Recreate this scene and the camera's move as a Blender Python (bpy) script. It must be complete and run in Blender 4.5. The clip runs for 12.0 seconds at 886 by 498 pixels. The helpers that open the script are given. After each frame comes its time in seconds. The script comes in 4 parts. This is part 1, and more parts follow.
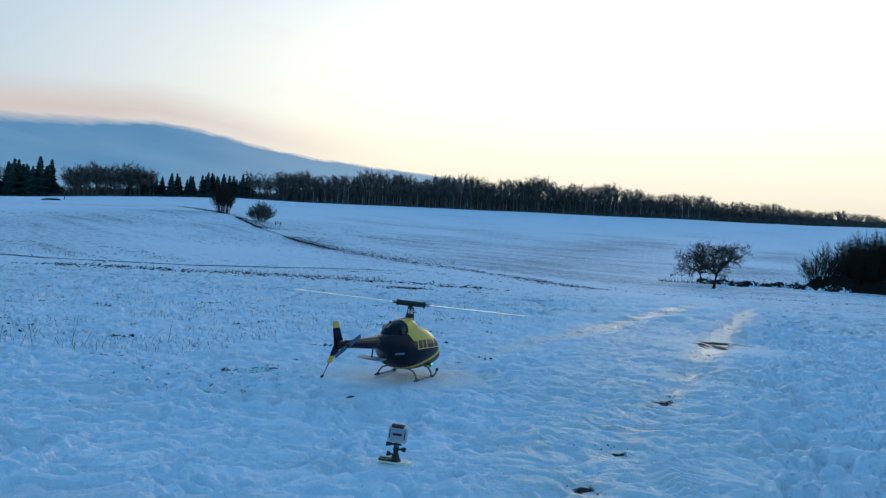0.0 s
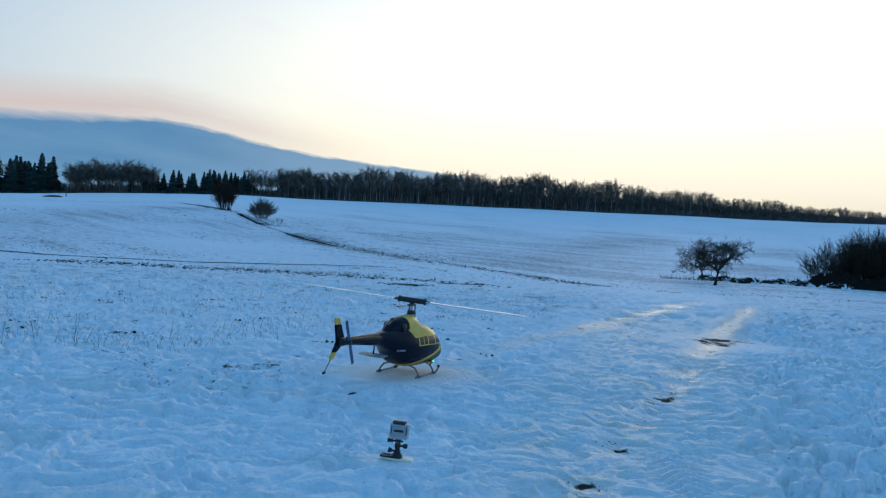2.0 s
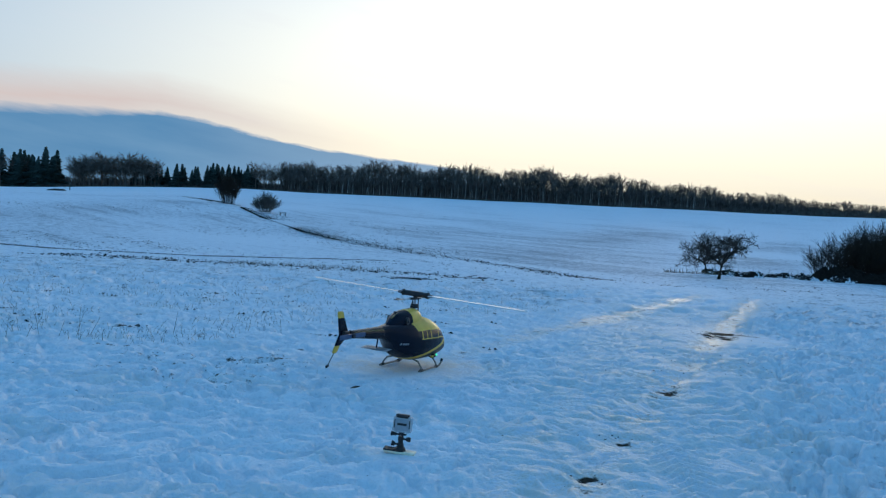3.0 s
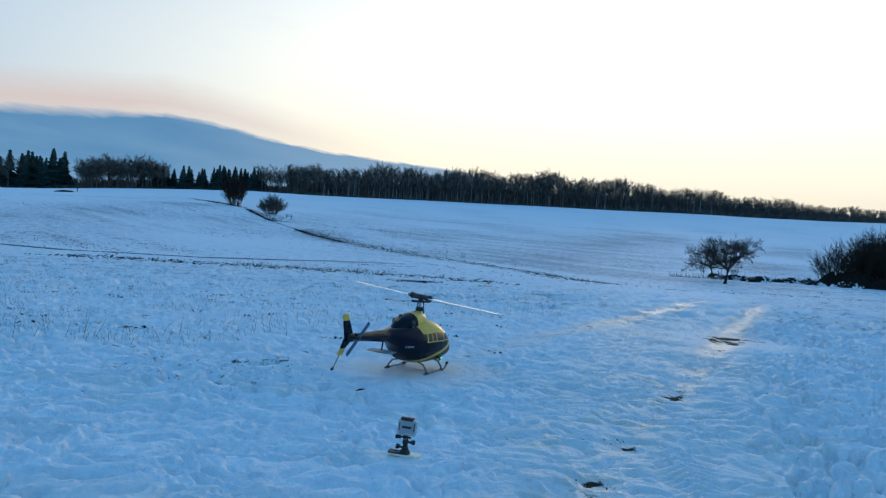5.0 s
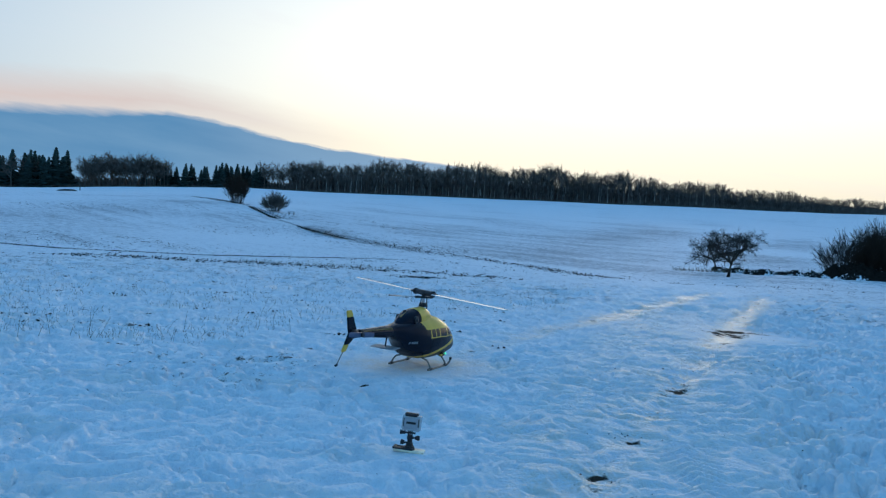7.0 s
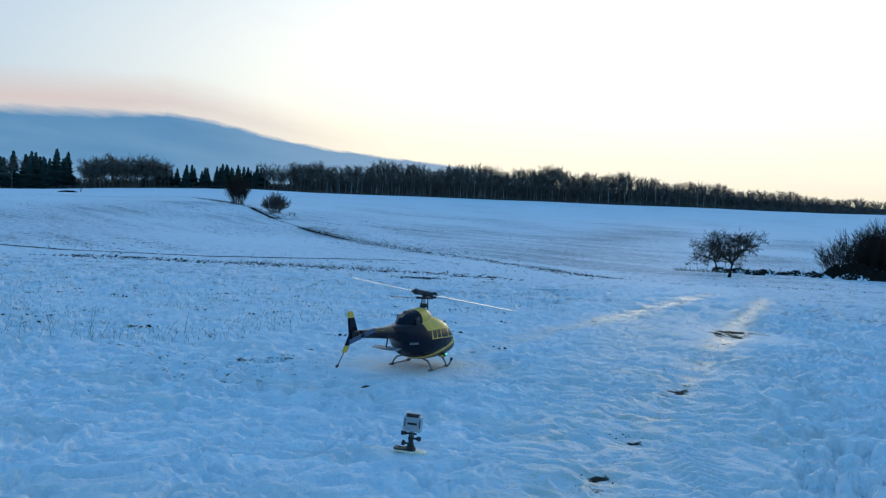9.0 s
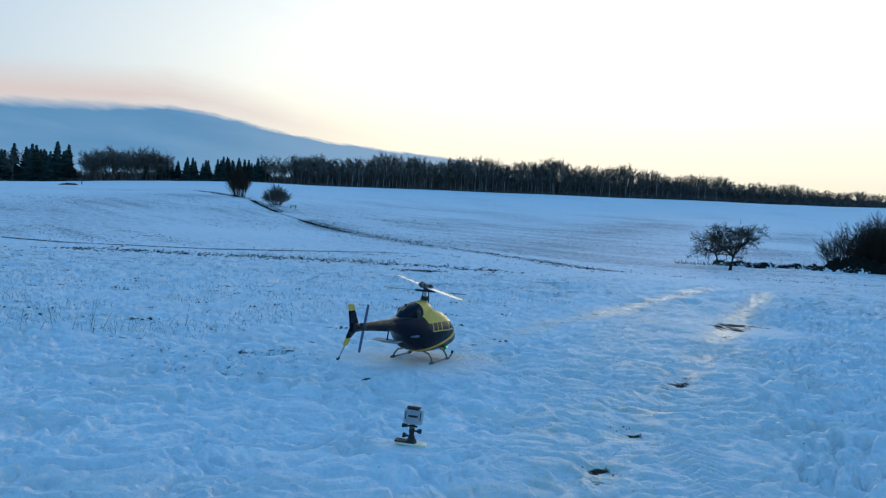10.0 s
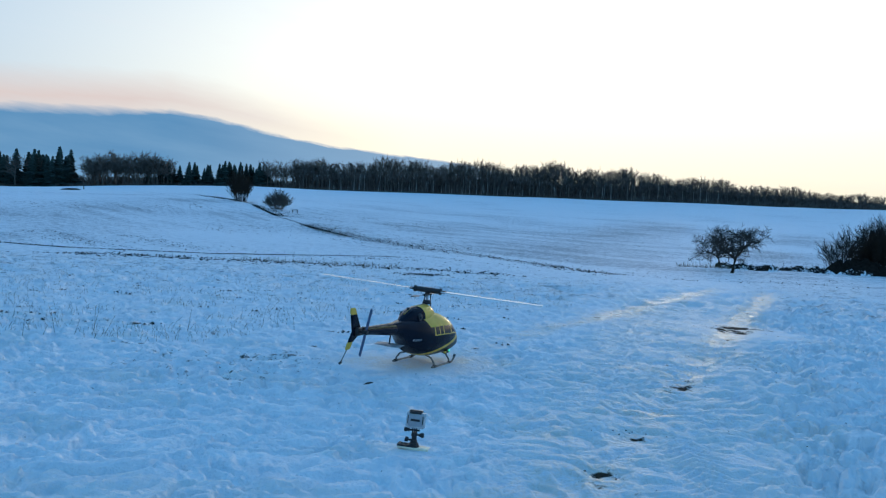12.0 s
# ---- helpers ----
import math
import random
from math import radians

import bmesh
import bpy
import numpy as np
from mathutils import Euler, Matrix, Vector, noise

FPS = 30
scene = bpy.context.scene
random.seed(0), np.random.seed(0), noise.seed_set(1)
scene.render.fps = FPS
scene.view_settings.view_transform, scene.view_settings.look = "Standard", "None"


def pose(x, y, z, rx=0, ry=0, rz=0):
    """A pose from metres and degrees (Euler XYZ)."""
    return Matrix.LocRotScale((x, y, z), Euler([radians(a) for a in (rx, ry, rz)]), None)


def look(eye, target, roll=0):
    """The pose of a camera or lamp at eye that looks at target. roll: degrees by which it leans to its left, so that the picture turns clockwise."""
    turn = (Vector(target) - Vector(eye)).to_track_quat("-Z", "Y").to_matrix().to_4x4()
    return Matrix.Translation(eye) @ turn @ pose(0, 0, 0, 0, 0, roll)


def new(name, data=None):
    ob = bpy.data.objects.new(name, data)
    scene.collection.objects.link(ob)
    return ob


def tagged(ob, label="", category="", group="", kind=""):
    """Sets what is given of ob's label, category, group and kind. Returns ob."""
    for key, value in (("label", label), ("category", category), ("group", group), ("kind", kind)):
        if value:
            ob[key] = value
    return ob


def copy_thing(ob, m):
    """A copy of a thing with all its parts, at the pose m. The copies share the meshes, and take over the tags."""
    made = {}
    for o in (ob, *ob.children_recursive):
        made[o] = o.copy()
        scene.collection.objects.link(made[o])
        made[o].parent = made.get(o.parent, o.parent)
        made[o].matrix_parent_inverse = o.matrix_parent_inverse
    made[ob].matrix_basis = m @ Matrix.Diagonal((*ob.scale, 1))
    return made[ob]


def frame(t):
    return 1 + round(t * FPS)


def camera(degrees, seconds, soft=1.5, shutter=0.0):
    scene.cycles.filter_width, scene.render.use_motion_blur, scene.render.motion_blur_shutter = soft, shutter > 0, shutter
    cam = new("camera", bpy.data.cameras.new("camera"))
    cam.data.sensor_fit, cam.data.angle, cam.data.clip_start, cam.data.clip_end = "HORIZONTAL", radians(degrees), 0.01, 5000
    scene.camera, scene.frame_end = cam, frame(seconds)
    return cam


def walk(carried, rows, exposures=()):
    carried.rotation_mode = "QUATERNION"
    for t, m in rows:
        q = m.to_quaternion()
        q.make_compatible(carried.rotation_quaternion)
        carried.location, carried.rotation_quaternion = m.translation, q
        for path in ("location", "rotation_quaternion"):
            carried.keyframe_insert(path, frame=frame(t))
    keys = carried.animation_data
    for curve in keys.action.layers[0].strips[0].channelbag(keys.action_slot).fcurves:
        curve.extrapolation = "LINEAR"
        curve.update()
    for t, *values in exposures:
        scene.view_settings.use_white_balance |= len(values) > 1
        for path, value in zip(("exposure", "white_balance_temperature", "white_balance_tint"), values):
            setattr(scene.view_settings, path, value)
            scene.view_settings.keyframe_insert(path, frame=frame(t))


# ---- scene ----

cam = camera(60, 12.0, soft=1.25)
EYE = (0.0, 0.0, 0.76)
# seconds, degrees to the right of north, degrees up, lean
TURNS = [
    (0, 0.792, -0.343, 3.062),
    (0.5, 0.772, -0.264, 3.049),
    (1, 0.853, -0.418, 3.201),
    (1.5, 0.798, -0.576, 3.217),
    (2, 0.698, -0.590, 3.047),
    (2.5, 0.589, -0.734, 3.026),
    (3, 0.484, -1.069, 3.076),
    (5, 0.049, -0.862, 3.363),
    (5.5, 0.054, -0.746, 3.087),
    (6, 0.000, -0.970, 3.000),
    (6.5, -0.106, -1.100, 2.977),
    (7, -0.142, -1.204, 2.859),
    (9, -0.203, -1.152, 2.768),
    (9.5, -0.239, -1.366, 2.779),
    (10, -0.243, -1.687, 2.797),
    (10.5, -0.265, -1.846, 2.666),
    (11, -0.320, -1.825, 2.549),
    (11.5, -0.256, -1.368, 2.626),
    (12, -0.387, -1.419, 2.598),
]


def gaze(right, up, lean):
    a, b = radians(right), radians(up)
    way = Vector((math.sin(a) * math.cos(b), math.cos(a) * math.cos(b), math.sin(b)))
    return look(EYE, Vector(EYE) + way, lean)


walk(cam, [(t, gaze(a, b, c)) for t, a, b, c in TURNS], exposures=[(0.0, -0.07), (3.0, -0.06), (6.0, -0.01), (9.5, 0.0), (11.0, 0.07), (12.0, 0.07)])

# ---------------------------------------------------------------- sky and light
SUN_RIGHT, SUN_UP = 17.0, 3.0


def build_sky():
    world = bpy.data.worlds.new("sky")
    scene.world = world
    world.use_nodes = True
    nt = world.node_tree
    nt.nodes.clear()
    N, L = nt.nodes.new, nt.links.new

    def math_node(op, a, b=None, c=None, clamp=False):
        n = N("ShaderNodeMath")
        n.operation, n.use_clamp = op, clamp
        for i, v in enumerate((a, b, c)):
            if v is None:
                continue
            if isinstance(v, (int, float)):
                n.inputs[i].default_value = v
            else:
                L(v, n.inputs[i])
        return n.outputs[0]

    def ramp(fac, stops, mode="EASE"):
        n = N("ShaderNodeValToRGB")
        n.color_ramp.interpolation = mode
        e = n.color_ramp.elements
        while len(e) < len(stops):
            e.new(0.5)
        for k, (p, c) in zip(e, stops):
            k.position, k.color = p, (*c, 1)
        L(fac, n.inputs[0])
        return n.outputs[0]

    def mix(fac, a, b, how="MIX"):
        n = N("ShaderNodeMix")
        n.data_type, n.blend_type = "RGBA", how
        for s, v in ((n.inputs[0], fac), (n.inputs[6], a), (n.inputs[7], b)):
            if isinstance(v, (int, float)):
                s.default_value = v
            elif isinstance(v, tuple):
                s.default_value = (*v, 1)
            else:
                L(v, s)
        return n.outputs[2]

    co = N("ShaderNodeTexCoord").outputs["Generated"]
    sep = N("ShaderNodeSeparateXYZ")
    L(co, sep.inputs[0])
    x, y, z = sep.outputs
    flat = math_node("SQRT", math_node("ADD", math_node("MULTIPLY", x, x), math_node("MULTIPLY", y, y)))
    az = math_node("MULTIPLY", math_node("ARCTAN2", x, y), 180 / math.pi)
    el = math_node("MULTIPLY", math_node("ARCTAN2", z, flat), 180 / math.pi)

    # the blue dome
    sky = N("ShaderNodeTexSky")
    sky.sky_type, sky.sun_disc = "NISHITA", False
    sky.sun_elevation, sky.sun_rotation = radians(SUN_UP), radians(SUN_RIGHT)
    sky.air_density, sky.dust_density, sky.ozone_density = 1.0, 0.6, 3.0
    dome = mix(1.0, sky.outputs[0], (0.06, 0.11, 0.115), "MULTIPLY")
    blue = ramp(math_node("DIVIDE", el, 90, clamp=True), [(0.0, (0.20, 0.51, 0.88)), (0.25, (0.14, 0.455, 0.89)), (1.0, (0.08, 0.375, 0.89))])
    dome = mix(0.75, dome, blue)

    # the pale afterglow, widest above the place where the sun went down
    da = math_node("DIVIDE", math_node("SUBTRACT", az, SUN_RIGHT), 52)
    de = math_node("DIVIDE", math_node("SUBTRACT", el, 4), 24)
    glow = math_node("EXPONENT", math_node("MULTIPLY", math_node("ADD", math_node("MULTIPLY", da, da), math_node("MULTIPLY", de, de)), -1))
    warm = ramp(math_node("DIVIDE", el, 25, clamp=True), [(0.0, (1.0, 0.85, 0.60)), (0.2, (1.0, 0.93, 0.76)), (0.5, (1.0, 0.985, 0.87)), (1.0, (0.95, 1.0, 1.03))])
    core = math_node("MULTIPLY", math_node("MULTIPLY", glow, glow), math_node("MULTIPLY_ADD", el, 0.055, -0.20, clamp=True))
    gain = N("ShaderNodeVectorMath")
    gain.operation = "SCALE"
    L(warm, gain.inputs[0])
    L(math_node("MULTIPLY_ADD", core, 1.0, 1.0), gain.inputs["Scale"])
    warm = gain.outputs[0]
    open_sky = mix(math_node("MULTIPLY", glow, 1.25, clamp=True), dome, warm)

    # streaky thin cloud
    stretch = N("ShaderNodeCombineXYZ")
    L(math_node("DIVIDE", az, 9), stretch.inputs[0])
    L(math_node("ADD", math_node("DIVIDE", el, 1.6), math_node("DIVIDE", az, 14)), stretch.inputs[1])
    nz = N("ShaderNodeTexNoise")
    nz.inputs["Scale"].default_value, nz.inputs["Detail"].default_value = 1.0, 5
    L(stretch.outputs[0], nz.inputs["Vector"])
    streak = nz.outputs["Fac"]
    veil = math_node("MULTIPLY", math_node("SUBTRACT", streak, 0.55, clamp=True), 0.8, clamp=True)
    open_sky = mix(veil, open_sky, (0.80, 0.78, 0.86))

    # the bank of cloud that slopes down to the wood, with its rosy rim
    tuft = N("ShaderNodeTexNoise")
    tuft.inputs["Scale"].default_value, tuft.inputs["Detail"].default_value, tuft.inputs["Roughness"].default_value = 4.5, 6, 0.6
    L(stretch.outputs[0], tuft.inputs["Vector"])
    wob = math_node("ADD", math_node("MULTIPLY", math_node("SUBTRACT", streak, 0.5), 0.55), math_node("MULTIPLY", math_node("SUBTRACT", tuft.outputs["Fac"], 0.5), 0.55))
    rise = [(-40, 6.2), (-30, 6.75), (-24, 7.12), (-20.3, 7.42), (-17, 7.05), (-14, 6.47), (-11.3, 6.0), (-8, 5.66), (-1, 5.2), (12, 3.2), (40, 1.0)]
    line = ramp(math_node("MULTIPLY_ADD", az, 1 / 80, 0.5, clamp=True), [((a + 40) / 80, (v / 10,) * 3) for a, v in rise], "LINEAR")
    edge = math_node("ADD", math_node("SUBTRACT", math_node("MULTIPLY", line, 10), el), wob)
    crisp = math_node("MINIMUM", math_node("MAXIMUM", math_node("MULTIPLY_ADD", az, 0.30, 8.6), 1.3), 4.5)
    bank = math_node("MULTIPLY_ADD", edge, crisp, 0.45, clamp=True)
    rim = math_node("MULTIPLY_ADD", math_node("ABSOLUTE", math_node("ADD", edge, 0.8)), -0.48, 1.0, clamp=True)
    side = math_node("MULTIPLY_ADD", az, -0.05, -0.15, clamp=True)
    rose = mix(math_node("MULTIPLY", math_node("MULTIPLY", rim, side), 0.9), open_sky, (0.70, 0.585, 0.56))
    grey = ramp(math_node("DIVIDE", el, 12, clamp=True), [(0.0, (0.19, 0.37, 0.58)), (0.5, (0.100, 0.265, 0.48)), (1.0, (0.14, 0.32, 0.55))])
    grey = mix(math_node("MULTIPLY_ADD", az, 0.035, 0.72, clamp=True), grey, (0.34, 0.47, 0.62))
    grey = mix(math_node("MULTIPLY", math_node("SUBTRACT", streak, 0.40, clamp=True), 1.1, clamp=True), grey, (0.24, 0.42, 0.62))
    wide = math_node("MULTIPLY", bank, math_node("MULTIPLY_ADD", az, 0.02, 2.4, clamp=True))
    final = mix(wide, rose, grey)

    bg = N("ShaderNodeBackground")
    L(final, bg.inputs[0])
    bg.inputs[1].default_value = 1.0
    L(bg.outputs[0], N("ShaderNodeOutputWorld").inputs[0])


build_sky()
sun = new("sun", bpy.data.lights.new("sun", "SUN"))
sun.data.energy, sun.data.angle, sun.data.color = 0.5, radians(12), (1.0, 0.84, 0.66)
sun.matrix_world = look((0, 0, 0), (-math.sin(radians(SUN_RIGHT)), -math.cos(radians(SUN_RIGHT)), -math.tan(radians(7.0))))


# ---------------------------------------------------------------- terrain
def perlin(x, y, seed=0):
    """Gradient noise of arrays x, y, about -1 to 1."""
    rng = np.random.RandomState(seed)
    ang = rng.rand(4096) * 2 * np.pi
    gx, gy = np.cos(ang), np.sin(ang)
    xi, yi = np.floor(x).astype(np.int64), np.floor(y).astype(np.int64)
    xf, yf = x - xi, y - yi
    u, v = xf * xf * xf * (xf * (xf * 6 - 15) + 10), yf * yf * yf * (yf * (yf * 6 - 15) + 10)

    def corner(i, j):
        h = ((xi + i) * 374761393 + (yi + j) * 668265263) & 0x7FFFFFFF
        h = ((h ^ (h >> 13)) * 1274126177) & 0xFFF
        return gx[h] * (xf - i) + gy[h] * (yf - j)

    a = corner(0, 0) * (1 - u) + corner(1, 0) * u
    b = corner(0, 1) * (1 - u) + corner(1, 1) * u
    return (a * (1 - v) + b * v) * 1.5


def smooth(a, b, x):
    s = np.clip((x - a) / (b - a), 0, 1)
    return s * s * (3 - 2 * s)


# heights of the land, rows by distance, columns by bearing
LAND_D = np.array([5, 12, 22, 40, 70, 110, 170, 250, 350, 520, 3000])
LAND_U = np.array([-0.6, -0.3, -0.15, 0.0, 0.25, 0.5])
LAND_Z = np.array([
    [0, 0, 0, 0, 0, 0],
    [-0.2, -0.2, -0.2, -0.2, -0.2, -0.22],
    [-0.5, -0.5, -0.5, -0.5, -0.5, -0.55],
    [-1.08, -1.08, -1.1, -1.1, -1.3, -1.32],
    [-0.6, -1.2, -1.34, -1.3, -2.2, -2.1],
    [1.6, 0.5, 0.3, -0.34, -1.7, -1.9],
    [5.0, 5.0, 3.8, 2.5, 1.4, 1.3],
    [7.9, 9.6, 9.5, 8.3, 7.8, 7.8],
    [11.6, 16.2, 16.6, 17.0, 17.9, 18.3],
    [16.0, 19, 20, 20, 20, 20],
    [22, 22, 22, 22, 22, 22],
])


def cubic(p0, p1, p2, p3, s):
    return p1 + 0.5 * s * (p2 - p0 + s * (2 * p0 - 5 * p1 + 4 * p2 - p3 + s * (3 * (p1 - p2) + p3 - p0)))


def land(x, y):
    """The smooth lie of the land at arrays x, y."""
    x, y = np.asarray(x, float), np.asarray(y, float)
    r = np.hypot(x, y) + 1e-6
    ahead = np.where(y > 0.02 * r, y, 0.02 * r)
    u = np.clip(x / ahead, -0.6, 0.5)
    d = np.clip(r / np.sqrt(1 + u * u), 5, 2990)
    ld = np.log(d)
    g = np.log(LAND_D)
    i = np.clip(np.searchsorted(g, ld) - 1, 0, len(g) - 2)
    s = (ld - g[i]) / (g[i + 1] - g[i])
    j = np.clip(np.searchsorted(LAND_U, u) - 1, 0, len(LAND_U) - 2)
    w = (u - LAND_U[j]) / (LAND_U[j + 1] - LAND_U[j])

    def row(k):
        k = np.clip(k, 0, len(g) - 1)
        jj = [np.clip(j + n, 0, len(LAND_U) - 1) for n in (-1, 0, 1, 2)]
        return cubic(*[LAND_Z[k, n] for n in jj], w)

    z = cubic(row(i - 1), row(i), row(i + 1), row(i + 2), s)
    behind = smooth(math.radians(50), math.radians(110), np.abs(np.arctan2(x, y)))
    return z * (1 - behind) + behind * (-0.012 * np.clip(r - 5, 0, 400))


# ---------------------------------------------------------------- materials
def material(name, colour, rough=0.6, metal=0.0, vary=0.12, scale=8.0, bump=0.0, bump_scale=40.0, coat=0.0, spec=0.5, glow=None):
    """A plain surface with blotches of two sizes and a fine relief."""
    m = bpy.data.materials.new(name)
    m.use_nodes = True
    nt = m.node_tree
    b = nt.nodes["Principled BSDF"]
    N, L = nt.nodes.new, nt.links.new
    co = N("ShaderNodeTexCoord")
    n1 = N("ShaderNodeTexNoise")
    n1.inputs["Scale"].default_value, n1.inputs["Detail"].default_value = scale, 6
    L(co.outputs["Object"], n1.inputs["Vector"])
    r = N("ShaderNodeValToRGB")
    r.color_ramp.elements[0].position, r.color_ramp.elements[1].position = 0.3, 0.7
    r.color_ramp.elements[0].color = (*[c * (1 - vary) for c in colour], 1)
    r.color_ramp.elements[1].color = (*[min(1, c * (1 + vary)) for c in colour], 1)
    L(n1.outputs["Fac"], r.inputs[0])
    L(r.outputs[0], b.inputs["Base Color"])
    b.inputs["Roughness"].default_value, b.inputs["Metallic"].default_value = rough, metal
    b.inputs["Coat Weight"].default_value, b.inputs["Specular IOR Level"].default_value = coat, spec
    if bump:
        n2 = N("ShaderNodeTexNoise")
        n2.inputs["Scale"].default_value, n2.inputs["Detail"].default_value = bump_scale, 4
        L(co.outputs["Object"], n2.inputs["Vector"])
        bn = N("ShaderNodeBump")
        bn.inputs["Strength"].default_value, bn.inputs["Distance"].default_value = bump, 0.5 / bump_scale
        L(n2.outputs["Fac"], bn.inputs["Height"])
        L(bn.outputs[0], b.inputs["Normal"])
    if glow:
        b.inputs["Emission Color"].default_value = (*glow[0], 1)
        b.inputs["Emission Strength"].default_value = glow[1]
    return m


def snow_material():
    m = bpy.data.materials.new("snow")
    m.use_nodes = True
    nt = m.node_tree
    b = nt.nodes["Principled BSDF"]
    N, L = nt.nodes.new, nt.links.new

    def noise_of(scale, detail, vec, rough=0.55):
        n = N("ShaderNodeTexNoise")
        n.inputs["Scale"].default_value, n.inputs["Detail"].default_value, n.inputs["Roughness"].default_value = scale, detail, rough
        L(vec, n.inputs["Vector"])
        return n.outputs["Fac"]

    def calc(op, a, c, clamp=False, d=None):
        n = N("ShaderNodeMath")
        n.operation, n.use_clamp = op, clamp
        for i, v in enumerate((a, c, d)):
            if v is None:
                continue
            if isinstance(v, (int, float)):
                n.inputs[i].default_value = v
            else:
                L(v, n.inputs[i])
        return n.outputs[0]

    def attr(name):
        n = N("ShaderNodeAttribute")
        n.attribute_name = name
        return n.outputs["Fac"]

    def mix(fac, a, c):
        n = N("ShaderNodeMix")
        n.data_type = "RGBA"
        for s, v in ((n.inputs[0], fac), (n.inputs[6], a), (n.inputs[7], c)):
            if isinstance(v, tuple):
                s.default_value = (*v, 1)
            else:
                L(v, s)
        return n.outputs[2]

    pos = N("ShaderNodeTexCoord").outputs["Object"]
    fine, mid, big = noise_of(55, 5, pos), noise_of(7, 5, pos), noise_of(0.5, 4, pos)
    clean = N("ShaderNodeValToRGB")
    clean.color_ramp.elements[0].color, clean.color_ramp.elements[1].color = (0.73, 0.77, 0.81, 1), (0.94, 0.945, 0.95, 1)
    clean.color_ramp.elements[0].position, clean.color_ramp.elements[1].position = 0.32, 0.62
    L(calc("ADD", calc("MULTIPLY", mid, 0.65), calc("MULTIPLY", fine, 0.35)), clean.inputs[0])
    # trodden, icy snow is shiny; its tan paints in muddy ice and warm sky gleam
    ice_sheen = calc("MULTIPLY", attr("ice_sheen"), calc("MULTIPLY_ADD", calc("ADD", mid, fine), 2.6, True, -2.0), True)
    col = mix(ice_sheen, clean.outputs[0], (0.68, 0.56, 0.42))
    # bare ground shows through where the snow is thin
    thin = calc("ADD", attr("dirt"), calc("MULTIPLY", calc("SUBTRACT", fine, 0.5), 0.9))
    thin = calc("MULTIPLY_ADD", calc("ADD", thin, calc("MULTIPLY", calc("SUBTRACT", mid, 0.5), 0.8)), 4.0, True, -2.0)
    coarse = noise_of(1.6, 8, pos, 0.7)
    stubble = calc("MULTIPLY_ADD", calc("ADD", attr("field"), calc("ADD", calc("MULTIPLY", calc("SUBTRACT", coarse, 0.5), 1.5), calc("MULTIPLY", calc("SUBTRACT", mid, 0.5), 1.0))), 3.4, True, -1.72)
    col = mix(calc("MULTIPLY", stubble, 0.7), col, (0.14, 0.16, 0.18))
    soil = mix(fine, (0.030, 0.022, 0.016), (0.095, 0.068, 0.048))
    col = mix(thin, col, soil)
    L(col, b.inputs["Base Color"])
    L(calc("ADD", calc("MULTIPLY_ADD", ice_sheen, -0.32, True, 0.72), calc("MULTIPLY", thin, 0.5), True), b.inputs["Roughness"])
    L(calc("MULTIPLY", calc("MULTIPLY_ADD", ice_sheen, 0.22, True, 0.03), calc("SUBTRACT", 1.0, calc("MULTIPLY", thin, 0.8))), b.inputs["Specular IOR Level"])
    bump = N("ShaderNodeBump")
    bump.inputs["Strength"].default_value, bump.inputs["Distance"].default_value = 0.50, 0.035
    L(calc("ADD", calc("MULTIPLY", fine, 0.70), mid), bump.inputs["Height"])
    L(bump.outputs[0], b.inputs["Normal"])
    return m


SNOW = snow_material()
NAVY = material("navy_paint", (0.006, 0.010, 0.020), 0.24, vary=0.25, scale=6, spec=0.11)
YELLOW = material("yellow_paint", (0.80, 0.49, 0.08), 0.5, vary=0.14, scale=9, coat=0.05, spec=0.3)
CREAM = material("cream_stripe", (0.34, 0.21, 0.08), 0.4, vary=0.1)
GLASS = material("smoked_glass", (0.010, 0.013, 0.018), 0.22, vary=0.2, spec=0.22)
BLACK = material("black_plastic", (0.012, 0.012, 0.014), 0.45, vary=0.3, scale=40)
CARBON = material("dark_carbon", (0.02, 0.021, 0.024), 0.35, vary=0.3, scale=60)
STEEL = material("brushed_steel", (0.45, 0.46, 0.48), 0.35, metal=1.0, vary=0.15, scale=50)
TUBE = material("grey_tube", (0.20, 0.19, 0.17), 0.4, metal=0.6, vary=0.2, scale=40)
BLADE = material("white_blade", (0.74, 0.75, 0.76), 0.22, vary=0.05, scale=20, coat=0.6)
TAILBLADE = material("blue_grey_blade", (0.03, 0.07, 0.15), 0.35, vary=0.15, scale=30)
GREY = material("grey_stabiliser", (0.22, 0.23, 0.24), 0.45, vary=0.12, scale=20)
PALE = material("faded_mark", (0.42, 0.46, 0.50), 0.5, vary=0.2, scale=60)
CLEARPLASTIC = material("frosted_housing", (0.44, 0.48, 0.50), 0.25, vary=0.12, scale=40, coat=0.4)
PANEL = material("pale_label", (0.32, 0.35, 0.38), 0.45, vary=0.08, scale=60)
PLANK = material("pale_plank", (0.95, 0.74, 0.54), 0.4, vary=0.25, scale=30, bump=0.3, bump_scale=120)
BARK = material("dark_bark", (0.040, 0.030, 0.022), 0.85, spec=0.12, vary=0.4, scale=3, bump=0.6, bump_scale=20)
TWIG = material("bare_twigs", (0.05, 0.035, 0.026), 0.85, spec=0.12, vary=0.4, scale=1.5)
WOODS = material("wood_stems", (0.145, 0.118, 0.098), 0.85, spec=0.12, vary=0.5, scale=0.4)
PALEBARK = material("pale_stems", (0.46, 0.42, 0.37), 0.8, vary=0.4, scale=0.5)
NEEDLE = material("spruce_needles", (0.055, 0.090, 0.078), 0.8, spec=0.12, vary=0.4, scale=0.8)
